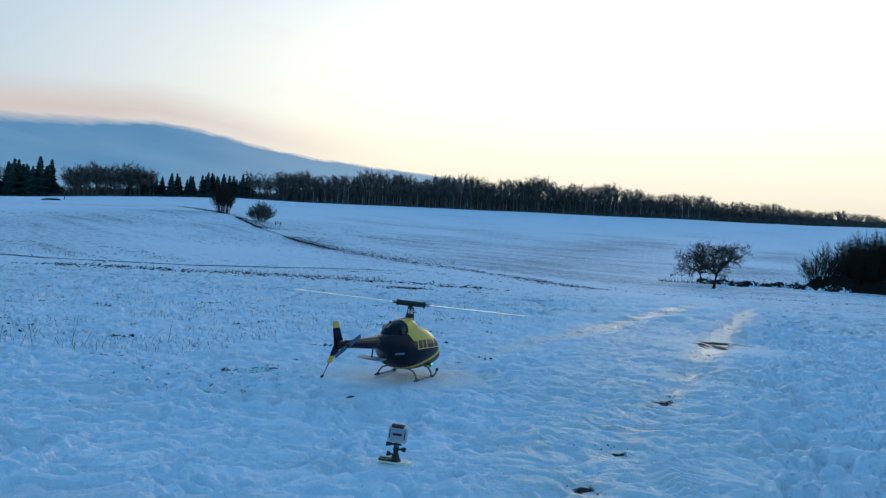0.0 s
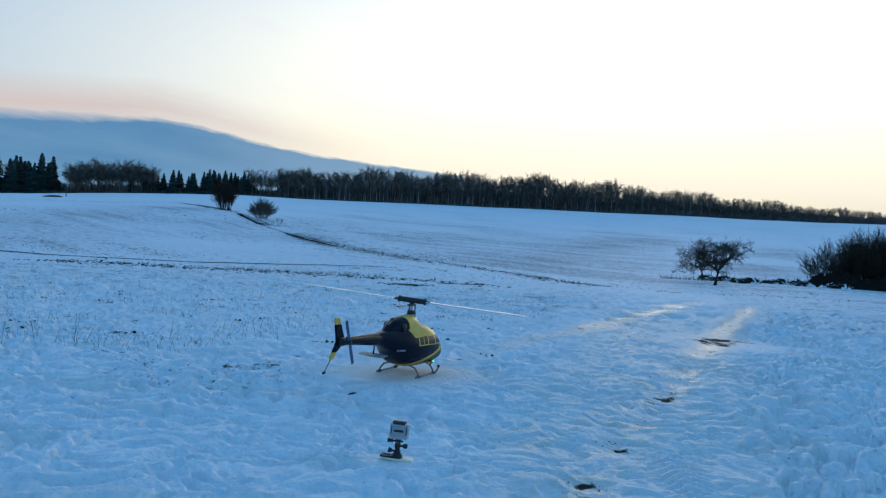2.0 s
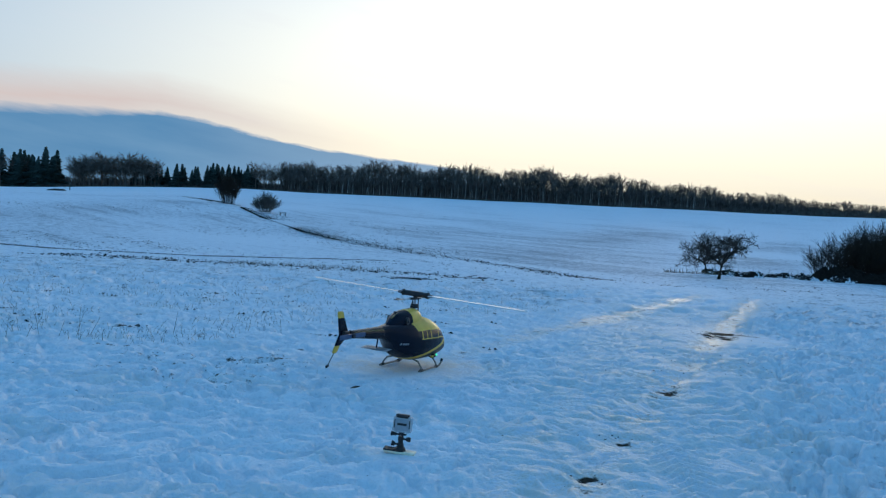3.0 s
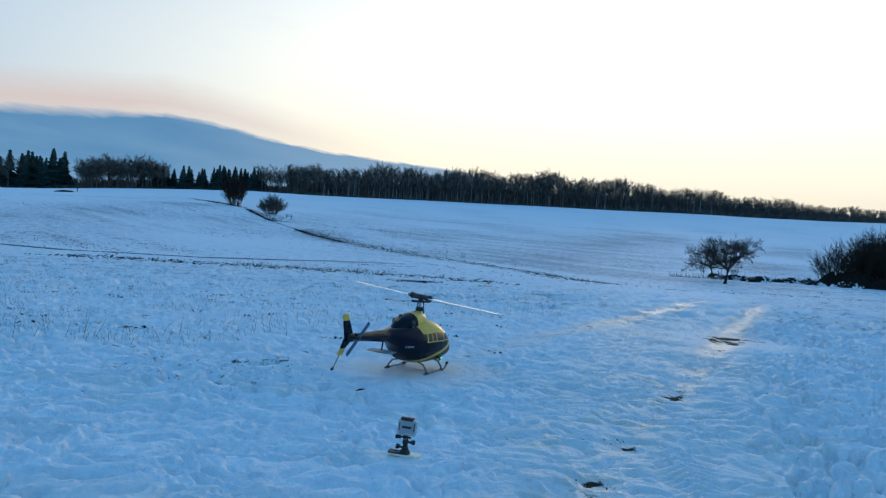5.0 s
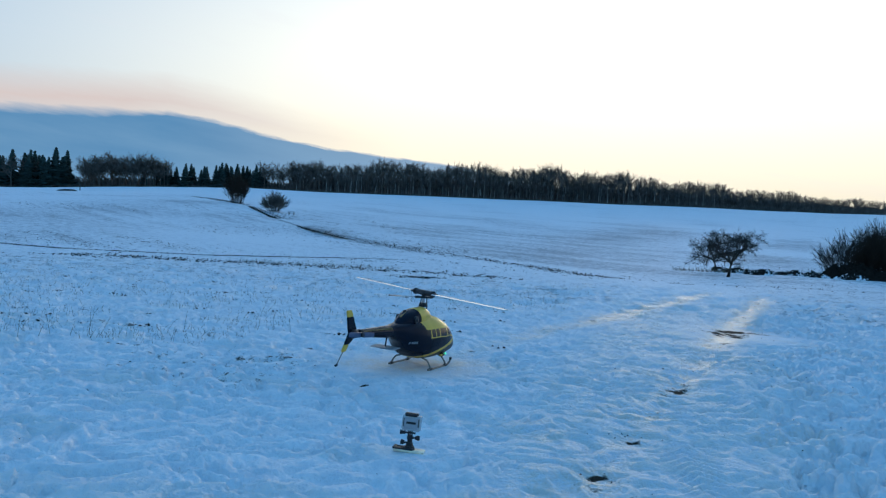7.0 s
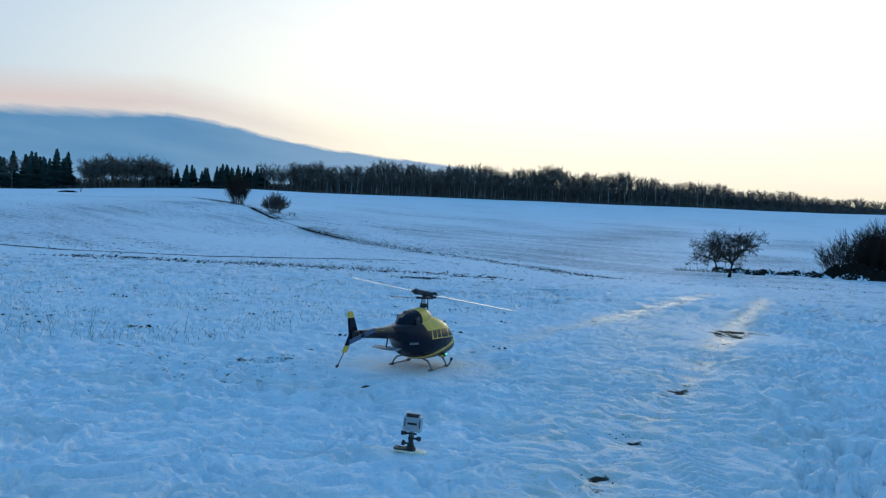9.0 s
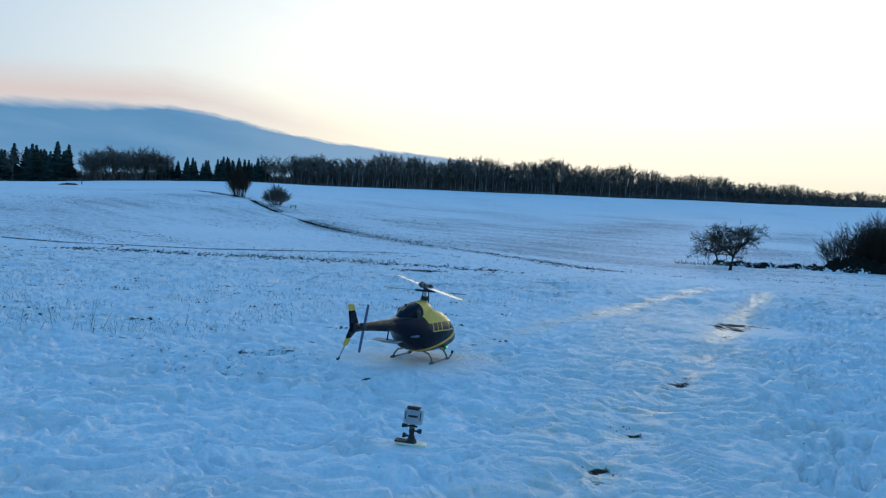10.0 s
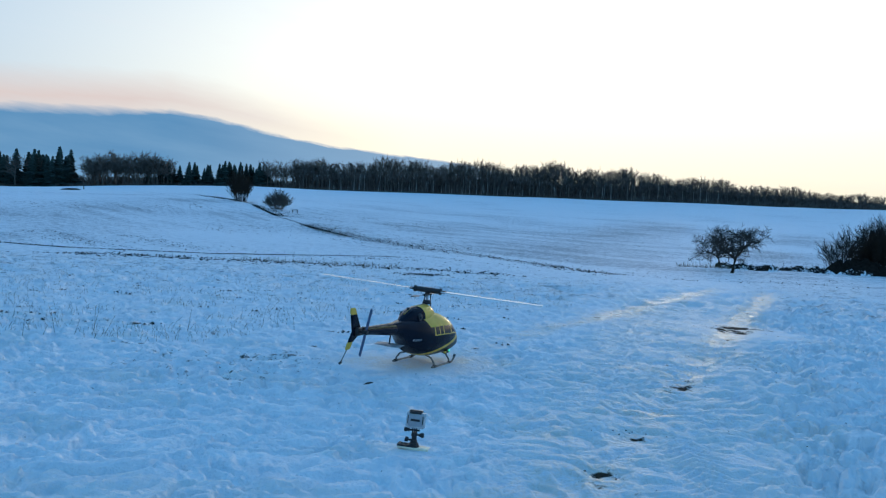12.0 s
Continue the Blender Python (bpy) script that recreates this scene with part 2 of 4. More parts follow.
EARTH = material("frozen_earth", (0.020, 0.016, 0.013), 0.95, spec=0.02, vary=0.4, scale=4, bump=0.6, bump_scale=15)
STRAW = material("dry_grass", (0.16, 0.12, 0.07), 0.8, vary=0.35, scale=6)
HEAP = material("snowy_brush", (0.02, 0.015, 0.011), 0.9, spec=0.1, vary=0.4, scale=4, bump=0.6, bump_scale=12)


def dust_with_snow(m, scale, cover):
    """Patches of snow lying on a dark heap."""
    nt = m.node_tree
    b = nt.nodes["Principled BSDF"]
    old = b.inputs["Base Color"].links[0].from_socket
    n = nt.nodes.new("ShaderNodeTexNoise")
    n.inputs["Scale"].default_value, n.inputs["Detail"].default_value, n.inputs["Roughness"].default_value = scale, 8, 0.7
    nt.links.new(nt.nodes.new("ShaderNodeTexCoord").outputs["Object"], n.inputs["Vector"])
    r = nt.nodes.new("ShaderNodeValToRGB")
    r.color_ramp.elements[0].position, r.color_ramp.elements[1].position = cover, cover + 0.05
    nt.links.new(n.outputs["Fac"], r.inputs[0])
    x = nt.nodes.new("ShaderNodeMix")
    x.data_type = "RGBA"
    x.inputs[7].default_value = (0.85, 0.87, 0.9, 1)
    nt.links.new(r.outputs[0], x.inputs[0])
    nt.links.new(old, x.inputs[6])
    nt.links.new(x.outputs[2], b.inputs["Base Color"])


dust_with_snow(HEAP, 1.6, 0.52)
LED_GREEN = material("green_lamp", (0.02, 0.4, 0.15), 0.3, glow=((0.05, 1.0, 0.45), 2.0))
LENS_RED = material("red_lens", (0.25, 0.01, 0.01), 0.3, glow=((1.0, 0.10, 0.13), 4.0))
WOOD = material("grey_timber", (0.09, 0.075, 0.06), 0.8, vary=0.3, scale=6)


# ---------------------------------------------------------------- small tools
def mesh_of(name, verts, faces, mat=None, shade=False):
    me = bpy.data.meshes.new(name)
    me.from_pydata([tuple(v) for v in verts], [], [tuple(f) for f in faces])
    if mat:
        me.materials.append(mat)
    if shade:
        me.polygons.foreach_set("use_smooth", [True] * len(me.polygons))
    me.update()
    return me


def part(name, bm, mat, parent=None, label="", shade=True):
    """A bmesh as one mesh object under a thing or a part."""
    me = bpy.data.meshes.new(name)
    bmesh.ops.recalc_face_normals(bm, faces=bm.faces[:])
    bm.to_mesh(me)
    bm.free()
    me.materials.append(mat)
    if shade:
        me.polygons.foreach_set("use_smooth", [True] * len(me.polygons))
        me.set_sharp_from_angle(angle=radians(38))
    ob = new(name, me)
    ob.parent = parent
    return tagged(ob, label)


def box(bm, sx, sy, sz, m=Matrix(), bevel=0.0):
    r = bmesh.ops.create_cube(bm, size=1, matrix=m @ Matrix.Diagonal((sx, sy, sz, 1)))
    if bevel:
        edges = list({e for v in r["verts"] for e in v.link_edges})
        bmesh.ops.bevel(bm, geom=edges, offset=bevel, segments=2, affect="EDGES", profile=0.5)
    return bm


def rod(bm, a, b, ra, rb=None, n=10):
    """A tapered round bar from a to b."""
    a, b = Vector(a), Vector(b)
    d = b - a
    m = Matrix.Translation((a + b) / 2) @ d.to_track_quat("Z", "Y").to_matrix().to_4x4()
    bmesh.ops.create_cone(bm, cap_ends=True, segments=n, radius1=ra, radius2=ra if rb is None else rb, depth=d.length, matrix=m)
    return bm


def tube(bm, pts, r, n=8, taper=1.0):
    """A bent round bar through the points."""
    pts = [Vector(p) for p in pts]
    rings = []
    for i, p in enumerate(pts):
        d = (pts[min(i + 1, len(pts) - 1)] - pts[max(i - 1, 0)]).normalized()
        q = d.to_track_quat("Z", "Y").to_matrix()
        k = r * (1 + (taper - 1) * i / (len(pts) - 1))
        rings.append([bm.verts.new(p + q @ Vector((k * math.cos(2 * math.pi * j / n), k * math.sin(2 * math.pi * j / n), 0))) for j in range(n)])
    for u, v in zip(rings, rings[1:]):
        for j in range(n):
            bm.faces.new((u[j], u[(j + 1) % n], v[(j + 1) % n], v[j]))
    bm.faces.new(rings[0][::-1])
    bm.faces.new(rings[-1])
    return bm


def thing(name, m, label, category, group="", kind=""):
    ob = new(name)
    ob.empty_display_size = 0.1
    ob.matrix_world = m
    return tagged(ob, label, category, group, kind)


def ground_z(x, y):
    return float(land(np.array([x]), np.array([y]))[0])


# ---------------------------------------------------------------- the snowy ground
RUT_RIGHT = [(8.5, 20.3), (2.95, 7.8), (1.71, 5.08), (1.15, 3.85), (0.76, 2.98), (0.5, 2.37), (0.2, 1.6)]
RUT_LEFT = [(8.2, 22.7), (2.31, 9.75), (0.65, 6.14), (0.17, 4.95), (0.02, 4.6)]


def from_line(x, y, line):
    """Distance to a bent line, and the way along it."""
    best, along, run = np.full(x.shape, 1e9), np.zeros(x.shape), 0.0
    for (ax, ay), (bx, by) in zip(line, line[1:]):
        ll = math.hypot(bx - ax, by - ay)
        s = np.clip(((x - ax) * (bx - ax) + (y - ay) * (by - ay)) / ll ** 2, 0, 1)
        d = np.hypot(x - ax - s * (bx - ax), y - ay - s * (by - ay))
        along = np.where(d < best, run + s * ll, along)
        best = np.minimum(best, d)
        run += ll
    return best, along


def spot(x, y, cx, cy, rx, ry):
    return np.exp(-(((x - cx) / rx) ** 2 + ((y - cy) / ry) ** 2))


def relief(x, y):
    """Height, bare-earth share and iciness of the snow at arrays x, y."""
    r = np.hypot(x, y)
    z = land(x, y)
    near = 1 - smooth(14, 45, r)
    close = (1 - 0.9 * smooth(8, 30, r)) * (1 - 0.9 * smooth(radians(37), radians(50), np.abs(np.arctan2(x, y)))) * smooth(0.5, 1.6, r)
    dr, _ = from_line(x, y, RUT_RIGHT)
    dl, _ = from_line(x, y, RUT_LEFT)
    wide = 0.06 + 0.010 * r
    rut = np.maximum(np.exp(-(dr / wide) ** 2), 0.8 * np.exp(-(dl / wide) ** 2)) * (1 - smooth(16, 24, r))
    rut = rut * (0.45 + 0.55 * np.clip(smooth(-0.12, 0.28, perlin(x * 1.7 + 3, y * 1.3, 91) + 0.5 * perlin(x * 6, y * 5, 92)) + smooth(5.5, 7.5, r) + (dl < dr), 0, 1))
    soft = np.exp(-(dl / (1.5 * wide)) ** 2)
    lane = smooth(-0.35, 0.1, x - 0.15 - 0.27 * (y - 2)) * (1 - smooth(0.2, 0.9, x - 0.55 - 0.36 * (y - 2)))
    # soft waves, trodden lumps, footprints
    z = z + near * (0.014 * perlin(x * 1.1, y * 1.1, 1) + 0.013 * perlin(x * 2.6 + 5, y * 2.6, 2))
    wx, wy = x + 0.10 * perlin(x * 3, y * 3, 51), y + 0.10 * perlin(x * 3, y * 3, 52)
    lump = 0.22 * perlin(wx * 3.2, wy * 4.4, 3) + 0.42 * perlin(wx * 8, wy * 11, 9) + 0.24 * perlin(wx * 17, wy * 23, 12) + 0.07 * perlin(x * 34, y * 40, 10)
    lump = lump - 0.42 * smooth(0.05, 0.34, perlin(wx * 6.5, wy * 9.5, 4)) - 0.85 * smooth(0.10, 0.34, perlin(wx * 11 + 7, wy * 16, 13)) - 0.22 * smooth(0.0, 0.28, perlin(wx * 25, wy * 33, 14))
    rough = 0.72 + 0.62 * smooth(0.1, 0.5, x - 0.75 - 0.36 * (y - 2)) + 0.35 * smooth(-0.1, 0.3, perlin(x * 0.9, y * 0.9, 6))
    rough = rough * (1 - 0.3 * lane)
    tx, ty = x - 0.88 - 0.1 * (y - 2.5), y - 2.5
    tread = np.exp(-(tx / 0.105) ** 4) * (1 - smooth(0.3, 0.6, np.abs(ty)))
    trod = smooth(0.0, 0.5, x - 0.70 - 0.36 * (y - 2))
    z = z + close * rough * (0.030 + 0.006 * trod) * lump * (1 - 0.45 * rut) * (1 - 0.4 * soft) * (1 - 0.75 * tread)
    hole = smooth(0.10, 0.42, perlin(wx * 5.2 + 9, wy * 5.0, 7))
    z = z - close * (0.008 + 0.026 * trod) * hole * (1 - 0.6 * rut)
    stand = np.clip(spot(x, y, -0.12, 4.40, 0.45, 0.40) * 1.6 + spot(x, y, -0.092, 2.665, 0.10, 0.08) * 1.5 + spot(x, y, 2.92, 7.5, 0.5, 0.9) * 1.5, 0, 1)
    z = z * (1 - stand) + stand * (land(x, y) - 0.009)
    # a vehicle's ruts, and the tread pressed into one
    z = z - 0.022 * rut
    z = z - tread * 0.012 * (0.5 + 0.5 * np.tanh(3 * np.sin((ty + 1.1 * np.abs(tx)) * 2 * math.pi / 0.055)))
    pit = smooth(7, 14, r) * (1 - smooth(45, 90, r)) * (1 - 0.7 * rut)
    z = z - pit * (0.075 * smooth(0.02, 0.32, perlin(x * 1.5, y * 1.2, 15)) + 0.03 * smooth(0.0, 0.3, perlin(x * 3.6, y * 2.8, 16)))
    # swells in the far fields
    z = z + smooth(30, 80, r) * (0.25 * perlin(x * 0.03, y * 0.03, 11) + 0.06 * perlin(x * 0.16, y * 0.16, 12))
    # bare earth
    dirt = 0.72 * rut * np.clip(perlin(x * 1.6, y * 1.6, 21) + 0.30, 0, 1) * (1 + 0.8 * perlin(x * 11, y * 9, 22))
    for cx, cy, rx, ry, k in ((0.76, 2.98, 0.08, 0.040, 0.64), (0.62, 3.00, 0.06, 0.035, 0.60), (0.55, 2.46, 0.09, 0.05, 0.58), (0.48, 2.37, 0.09, 0.05, 0.60), (0.58, 2.30, 0.06, 0.04, 0.58), (0.96, 2.9, 0.05, 0.02, 0.55), (1.0, 3.5, 0.1, 0.05, 0.5),
                              (2.80, 7.5, 0.20, 0.30, 1.2), (3.05, 7.9, 0.24, 0.26, 1.25), (2.74, 7.15, 0.09, 0.09, 0.8), (3.2, 7.6, 0.1, 0.1, 0.8), (2.62, 7.7, 0.08, 0.1, 0.8), (2.2, 6.2, 0.2, 0.14, 0.45), (1.61, 4.88, 0.12, 0.10, 0.50), (1.17, 3.87, 0.08, 0.05, 0.54), (-0.35, 3.76, 0.06, 0.018, 1.15),
                              (-1.55, 3.37, 0.03, 0.02, 0.8), (-0.5, 3.85, 0.03, 0.015, 0.8), (-0.03, 4.6, 0.25, 0.2, 0.18), (-1.25, 4.0, 0.40, 0.12, 0.50),
                              (-0.95, 4.35, 0.40, 0.14, 0.50), (-1.0, 3.7, 0.3, 0.06, 0.48), (-0.7, 4.9, 0.25, 0.06, 0.60), (-1.6, 4.3, 0.25, 0.06, 0.62), (1.05, 2.9, 0.04, 0.02, 0.75), (-1.9, 4.6, 0.3, 0.08, 0.68), (-1.5, 5.2, 0.35, 0.10, 0.66), (-0.9, 5.6, 0.30, 0.10, 0.62), (-2.4, 5.6, 0.35, 0.10, 0.62), (-0.2, 14, 0.7, 0.35, 0.5), (0.9, 3.9, 0.2, 0.1, 0.2)):
        ragged = 0.92 + 0.5 * perlin(x * 0.9 / rx, y * 0.9 / ry, 81) + 0.9 * perlin(x * 13, y * (12 + 60 / (1 + cy)), 82)
        dirt = np.maximum(dirt, k * ragged * spot(x, y, cx, cy, rx, ry))
    soiled = np.clip(1.2 * spot(x, y, -1.25, 4.3, 0.9, 0.7) + 0.5 * spot(x, y, -0.9, 3.4, 1.0, 0.7) + 0.45 * smooth(4.5, 6, y) * (1 - smooth(9, 14, y)) * (x < 0), 0, 1)
    dirt = np.maximum(dirt, 0.50 * soiled * smooth(0.10, 0.42, perlin(x * 6, y * 13, 97) + 0.3 * perlin(x * 15, y * 30, 98)))
    meadow = smooth(4.2, 6.5, y - 0.35 * x) * (1 - smooth(24, 40, y)) * (1 - lane) * (1 - smooth(1.0, 3.0, x - 0.15 * y))
    dirt = np.maximum(dirt, 0.26 * meadow * np.clip(perlin(x * 0.8, y * 0.45, 23) + 0.55, 0, 1))
    field = smooth(38, 60, r)
    slope = smooth(6, -6, x + 0.28 * (y - 90))
    furrow = slope * np.abs(np.sin((0.75 * x + 0.66 * y) * 0.62 + 1.6 * perlin(x * 0.05, y * 0.05, 17))) ** 3 * smooth(-0.25, 0.45, perlin(x * 0.07, y * 0.045, 19)) + (1 - slope) * smooth(-0.1, 0.4, perlin(x * 0.03, y * 0.12, 18) + 0.5 * perlin(x * 0.11, y * 0.4, 20))
    dirt = np.maximum(dirt, 0.1 * field)
    # the spot adds the warm gleam round the helicopter to the tan icy mask
    ice_sheen = np.clip(0.12 * soft * smooth(5, 7, r) * (1 - smooth(16, 24, r)) + rut * (0.45 + 0.5 * smooth(5, 9, r)) + 0.35 * lane * (1 - smooth(8, 20, r)) + 0.5 * spot(x, y, -0.1, 4.45, 0.5, 0.35) + 0.22 * near * smooth(0.18, 0.42, perlin(x * 1.7 + 4, y * 2.6, 95)), 0, 1)
    patch = 0.5 * perlin(x * 0.045 + 3, y * 0.03, 71) + 0.35 * perlin(x * 0.013, y * 0.011, 72)
    # right valley's shade, facing away from the afterglow, is put in as extra stubble
    stub_shade = np.maximum(field, 1.0 * smooth(8, 13, r) * (1 - lane) * (1 - rut)) * np.clip(0.46 + 0.12 * furrow * field + 0.36 * patch + 0.05 * (1 - slope) * field, 0, 1) * (1 - 0.35 * smooth(160, 300, r))
    return z, dirt, ice_sheen, stub_shade


def build_ground():
    fore = np.radians(np.concatenate([np.linspace(-180, -38, 60)[:-1], np.linspace(-38, 38, 580), np.linspace(38, 180, 60)[1:-1]]))
    r = np.concatenate([np.geomspace(0.15, 1.6, 14)[:-1], np.geomspace(1.6, 4.5, 250)[:-1], np.geomspace(4.5, 12, 150)[:-1], np.geomspace(12, 60, 165)[:-1], np.geomspace(60, 520, 160)[:-1], np.geomspace(520, 4500, 24)])
    A, R = np.meshgrid(fore, r)
    x, y = R * np.sin(A), R * np.cos(A)
    z, dirt, ice_sheen, stub_shade = relief(x, y)
    n, m = R.shape
    idx = np.arange(n * m).reshape(n, m)
    nxt = np.roll(idx, -1, axis=1)
    quads = np.stack([idx[:-1], nxt[:-1], nxt[1:], idx[1:]], -1).reshape(-1, 4)[:, ::-1]
    co = np.stack([x, y, z], -1).reshape(-1, 3)
    co = np.vstack([co, [[0, 0, ground_z(0, 0.1)]]])
    tri = np.stack([nxt[0], idx[0], np.full(m, n * m)], -1)[:, ::-1]
    me = bpy.data.meshes.new("ground")
    me.vertices.add(len(co))
    me.vertices.foreach_set("co", co.ravel())
    loops = np.concatenate([quads.ravel(), tri.ravel()])
    me.loops.add(len(loops))
    me.loops.foreach_set("vertex_index", loops.astype(np.int32))
    starts = np.concatenate([np.arange(len(quads)) * 4, len(quads) * 4 + np.arange(len(tri)) * 3])
    me.polygons.add(len(starts))
    me.polygons.foreach_set("loop_start", starts.astype(np.int32))
    me.polygons.foreach_set("use_smooth", np.ones(len(starts), bool))
    for name, val in (("dirt", dirt), ("ice_sheen", ice_sheen), ("field", stub_shade)):
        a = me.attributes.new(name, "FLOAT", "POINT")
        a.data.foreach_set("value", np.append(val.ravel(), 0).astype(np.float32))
    me.update(calc_edges=True)
    me.validate()
    me.materials.append(SNOW)
    return tagged(new("ground", me), "trodden blue-white snow over rolling fields with icy ruts", "snow", kind="structure")


build_ground()


# ---------------------------------------------------------------- the model helicopter
# stations from the nose back: place, half width, lowest, highest
HULL = [(0.335, 0.014, 0.118, 0.138), (0.32, 0.048, 0.102, 0.162), (0.29, 0.076, 0.086, 0.192), (0.24, 0.100, 0.072, 0.232), (0.16, 0.117, 0.064, 0.276), (0.08, 0.124, 0.060, 0.300),
        (0.0, 0.124, 0.060, 0.306), (-0.08, 0.118, 0.064, 0.302), (-0.16, 0.104, 0.082, 0.295), (-0.23, 0.082, 0.122, 0.288), (-0.29, 0.060, 0.168, 0.281), (-0.36, 0.038, 0.200, 0.274), (-0.42, 0.029, 0.212, 0.266)]


def hull_at(x):
    a = np.array(HULL)[::-1]
    return [float(np.interp(x, a[:, 0], a[:, k])) for k in (1, 2, 3)]


def hull_smooth(x):
    s = [hull_at(x + d) for d in (-0.02, -0.01, 0, 0.01, 0.02)]
    return [sum(c) / 5 for c in zip(*s)]


def side_y(x, z, k=2.5):
    """Half width of the hull at that station and height."""
    hw, lo, hi = hull_smooth(x)
    t = (z - (lo + hi) / 2) / ((hi - lo) / 2)
    return hw * waist(x, t) * max(0.0, 1 - abs(t) ** k) ** (1 / k)


def waist(x, t):
    """The cabin is broadest below its middle and leans in towards the roof."""
    return 1 - 0.13 * max(-0.35, t) * min(1.0, max(0.0, (x + 0.30) / 0.25))


def hull_zone(x, y, z):
    """Which panel of the hull a place belongs to."""
    band = 0.074 + 0.23 * (x + 0.20)
    if x > -0.21 and z < band:
        return "undertray" if z < band - 0.019 and x < 0.24 else "belly"
    if -0.125 < x < 0.03 and 0.190 < z < 0.238 and abs(y) > 0.03 and z > 0.19 + 0.5 * max(0.0, -0.09 - x):
        if z < 0.196 or abs(x + 0.085) < 0.0045 or abs(x + 0.035) < 0.0045 or abs(x - 0.012) < 0.0045:
            return "roof"
        return "window"
    if x > 0.03 and z > 0.186 - 0.16 * max(0.0, x - 0.16):
        brow = 0.238 - 0.10 * max(0.0, x - 0.10)
        if z < 0.192 - 0.16 * max(0.0, x - 0.16) and x < 0.26 or z > brow and x < 0.20 or abs(x - 0.115) < 0.006 or abs(y) < 0.006 and x < 0.28:
            return "roof"
        return "window"
    if x > -0.125 - 0.6 * (z - 0.24) and z > 0.238 - 0.5 * max(0.0, x + 0.14) and z > 0.188:
        return "roof"
    return "hull"


def hull_panels(parent):
    nx, na, k = 230, 208, 2.5
    ps = []
    for i in range(nx + 1):
        x = 0.324 - (0.324 + 0.42) * i / nx
        hw, lo, hi = hull_smooth(x)
        for j in range(na):
            a = 2 * math.pi * j / na
            c, s = math.cos(a), math.sin(a)
            up = math.copysign(abs(s) ** (2 / k), s)
            ps.append((x, hw * waist(x, up) * math.copysign(abs(c) ** (2 / k), c), (lo + hi) / 2 + (hi - lo) / 2 * math.copysign(abs(s) ** (2 / k), s)))
    zones = {}
    for i in range(nx):
        for j in range(na):
            q = (i * na + j, i * na + (j + 1) % na, (i + 1) * na + (j + 1) % na, (i + 1) * na + j)
            m = [sum(ps[v][n] for v in q) / 4 for n in range(3)]
            zones.setdefault(hull_zone(*m), []).append(q)
    zones["hull"].append(tuple(range(na))[::-1])
    looks = {"hull": (NAVY, "glossy dark navy fuselage shell"), "roof": (YELLOW, "bright yellow cockpit roof"), "belly": (YELLOW, "yellow belly band"),
             "undertray": (BLACK, "black undertray"), "window": (GLASS, "smoked cockpit windows")}
    for name, faces in zones.items():
        used = sorted({v for f in faces for v in f})
        ren = {v: n for n, v in enumerate(used)}
        me = mesh_of(name, [ps[v] for v in used], [[ren[v] for v in f] for f in faces], looks[name][0], True)
        ob = new({"hull": "fuselage", "roof": "cockpit_roof", "belly": "belly_band", "undertray": "undertray", "window": "cockpit_window"}[name], me)
        ob.parent = parent
        tagged(ob, looks[name][1])


def loft(bm, rings):
    vs = [[bm.verts.new(p) for p in r] for r in rings]
    n = len(vs[0])
    for a, b in zip(vs, vs[1:]):
        for j in range(n):
            bm.faces.new((a[j], a[(j + 1) % n], b[(j + 1) % n], b[j]))
    bm.faces.new(vs[0][::-1])
    bm.faces.new(vs[-1])
    return bm


def egg(x, hw, z, hz, n=28, k=2.2, y=0.0):
    out = []
    for j in range(n):
        c, s = math.cos(2 * math.pi * j / n), math.sin(2 * math.pi * j / n)
        out.append((x, y + hw * math.copysign(abs(c) ** (2 / k), c), z + hz * math.copysign(abs(s) ** (2 / k), s)))
    return out


def plate(bm, pts, half):
    """A flat plate of that half thickness in the upright plane along the hull."""
    a = [bm.verts.new((x, half, z)) for x, z in pts]
    b = [bm.verts.new((x, -half, z)) for x, z in pts]
    bm.faces.new(a)
    bm.faces.new(b[::-1])
    for i in range(len(pts)):
        j = (i + 1) % len(pts)
        bm.faces.new((a[j], a[i], b[i], b[j]))
    bmesh.ops.bevel(bm, geom=bm.edges[:], offset=half * 0.45, segments=2, affect="EDGES")
    return bm


def wing(bm, root, tip, chord, thick, m=Matrix(), taper=0.85):
    """A thin blade along +x with a rounded section."""
    rings = []
    for f in (0.0, 0.03, 0.5, 0.96, 1.0):
        x = root + (tip - root) * f
        c = chord * (1 - (1 - taper) * f) * (0.75 if f in (0.0, 1.0) else 1.0)
        ring = []
        for j in range(14):
            a = 2 * math.pi * j / 14
            w = math.cos(a)
            ring.append(m @ Vector((x, c * 0.5 * w, thick * 0.5 * math.sin(a) * (0.75 - 0.35 * w))))
        rings.append(ring)
    return loft(bm, rings)


HEADING = 65.0
HELI_POSE = Matrix.Translation((-0.121, 4.40, -0.020)) @ Matrix.Rotation(radians(2.0), 4, "Y") @ Matrix.Rotation(radians(HEADING), 4, "Z")
HUB_Z = 0.432
BEACON = (-0.215, 0.008, 0.337)
TAIL_HUB = (-0.747, -0.052, 0.258)


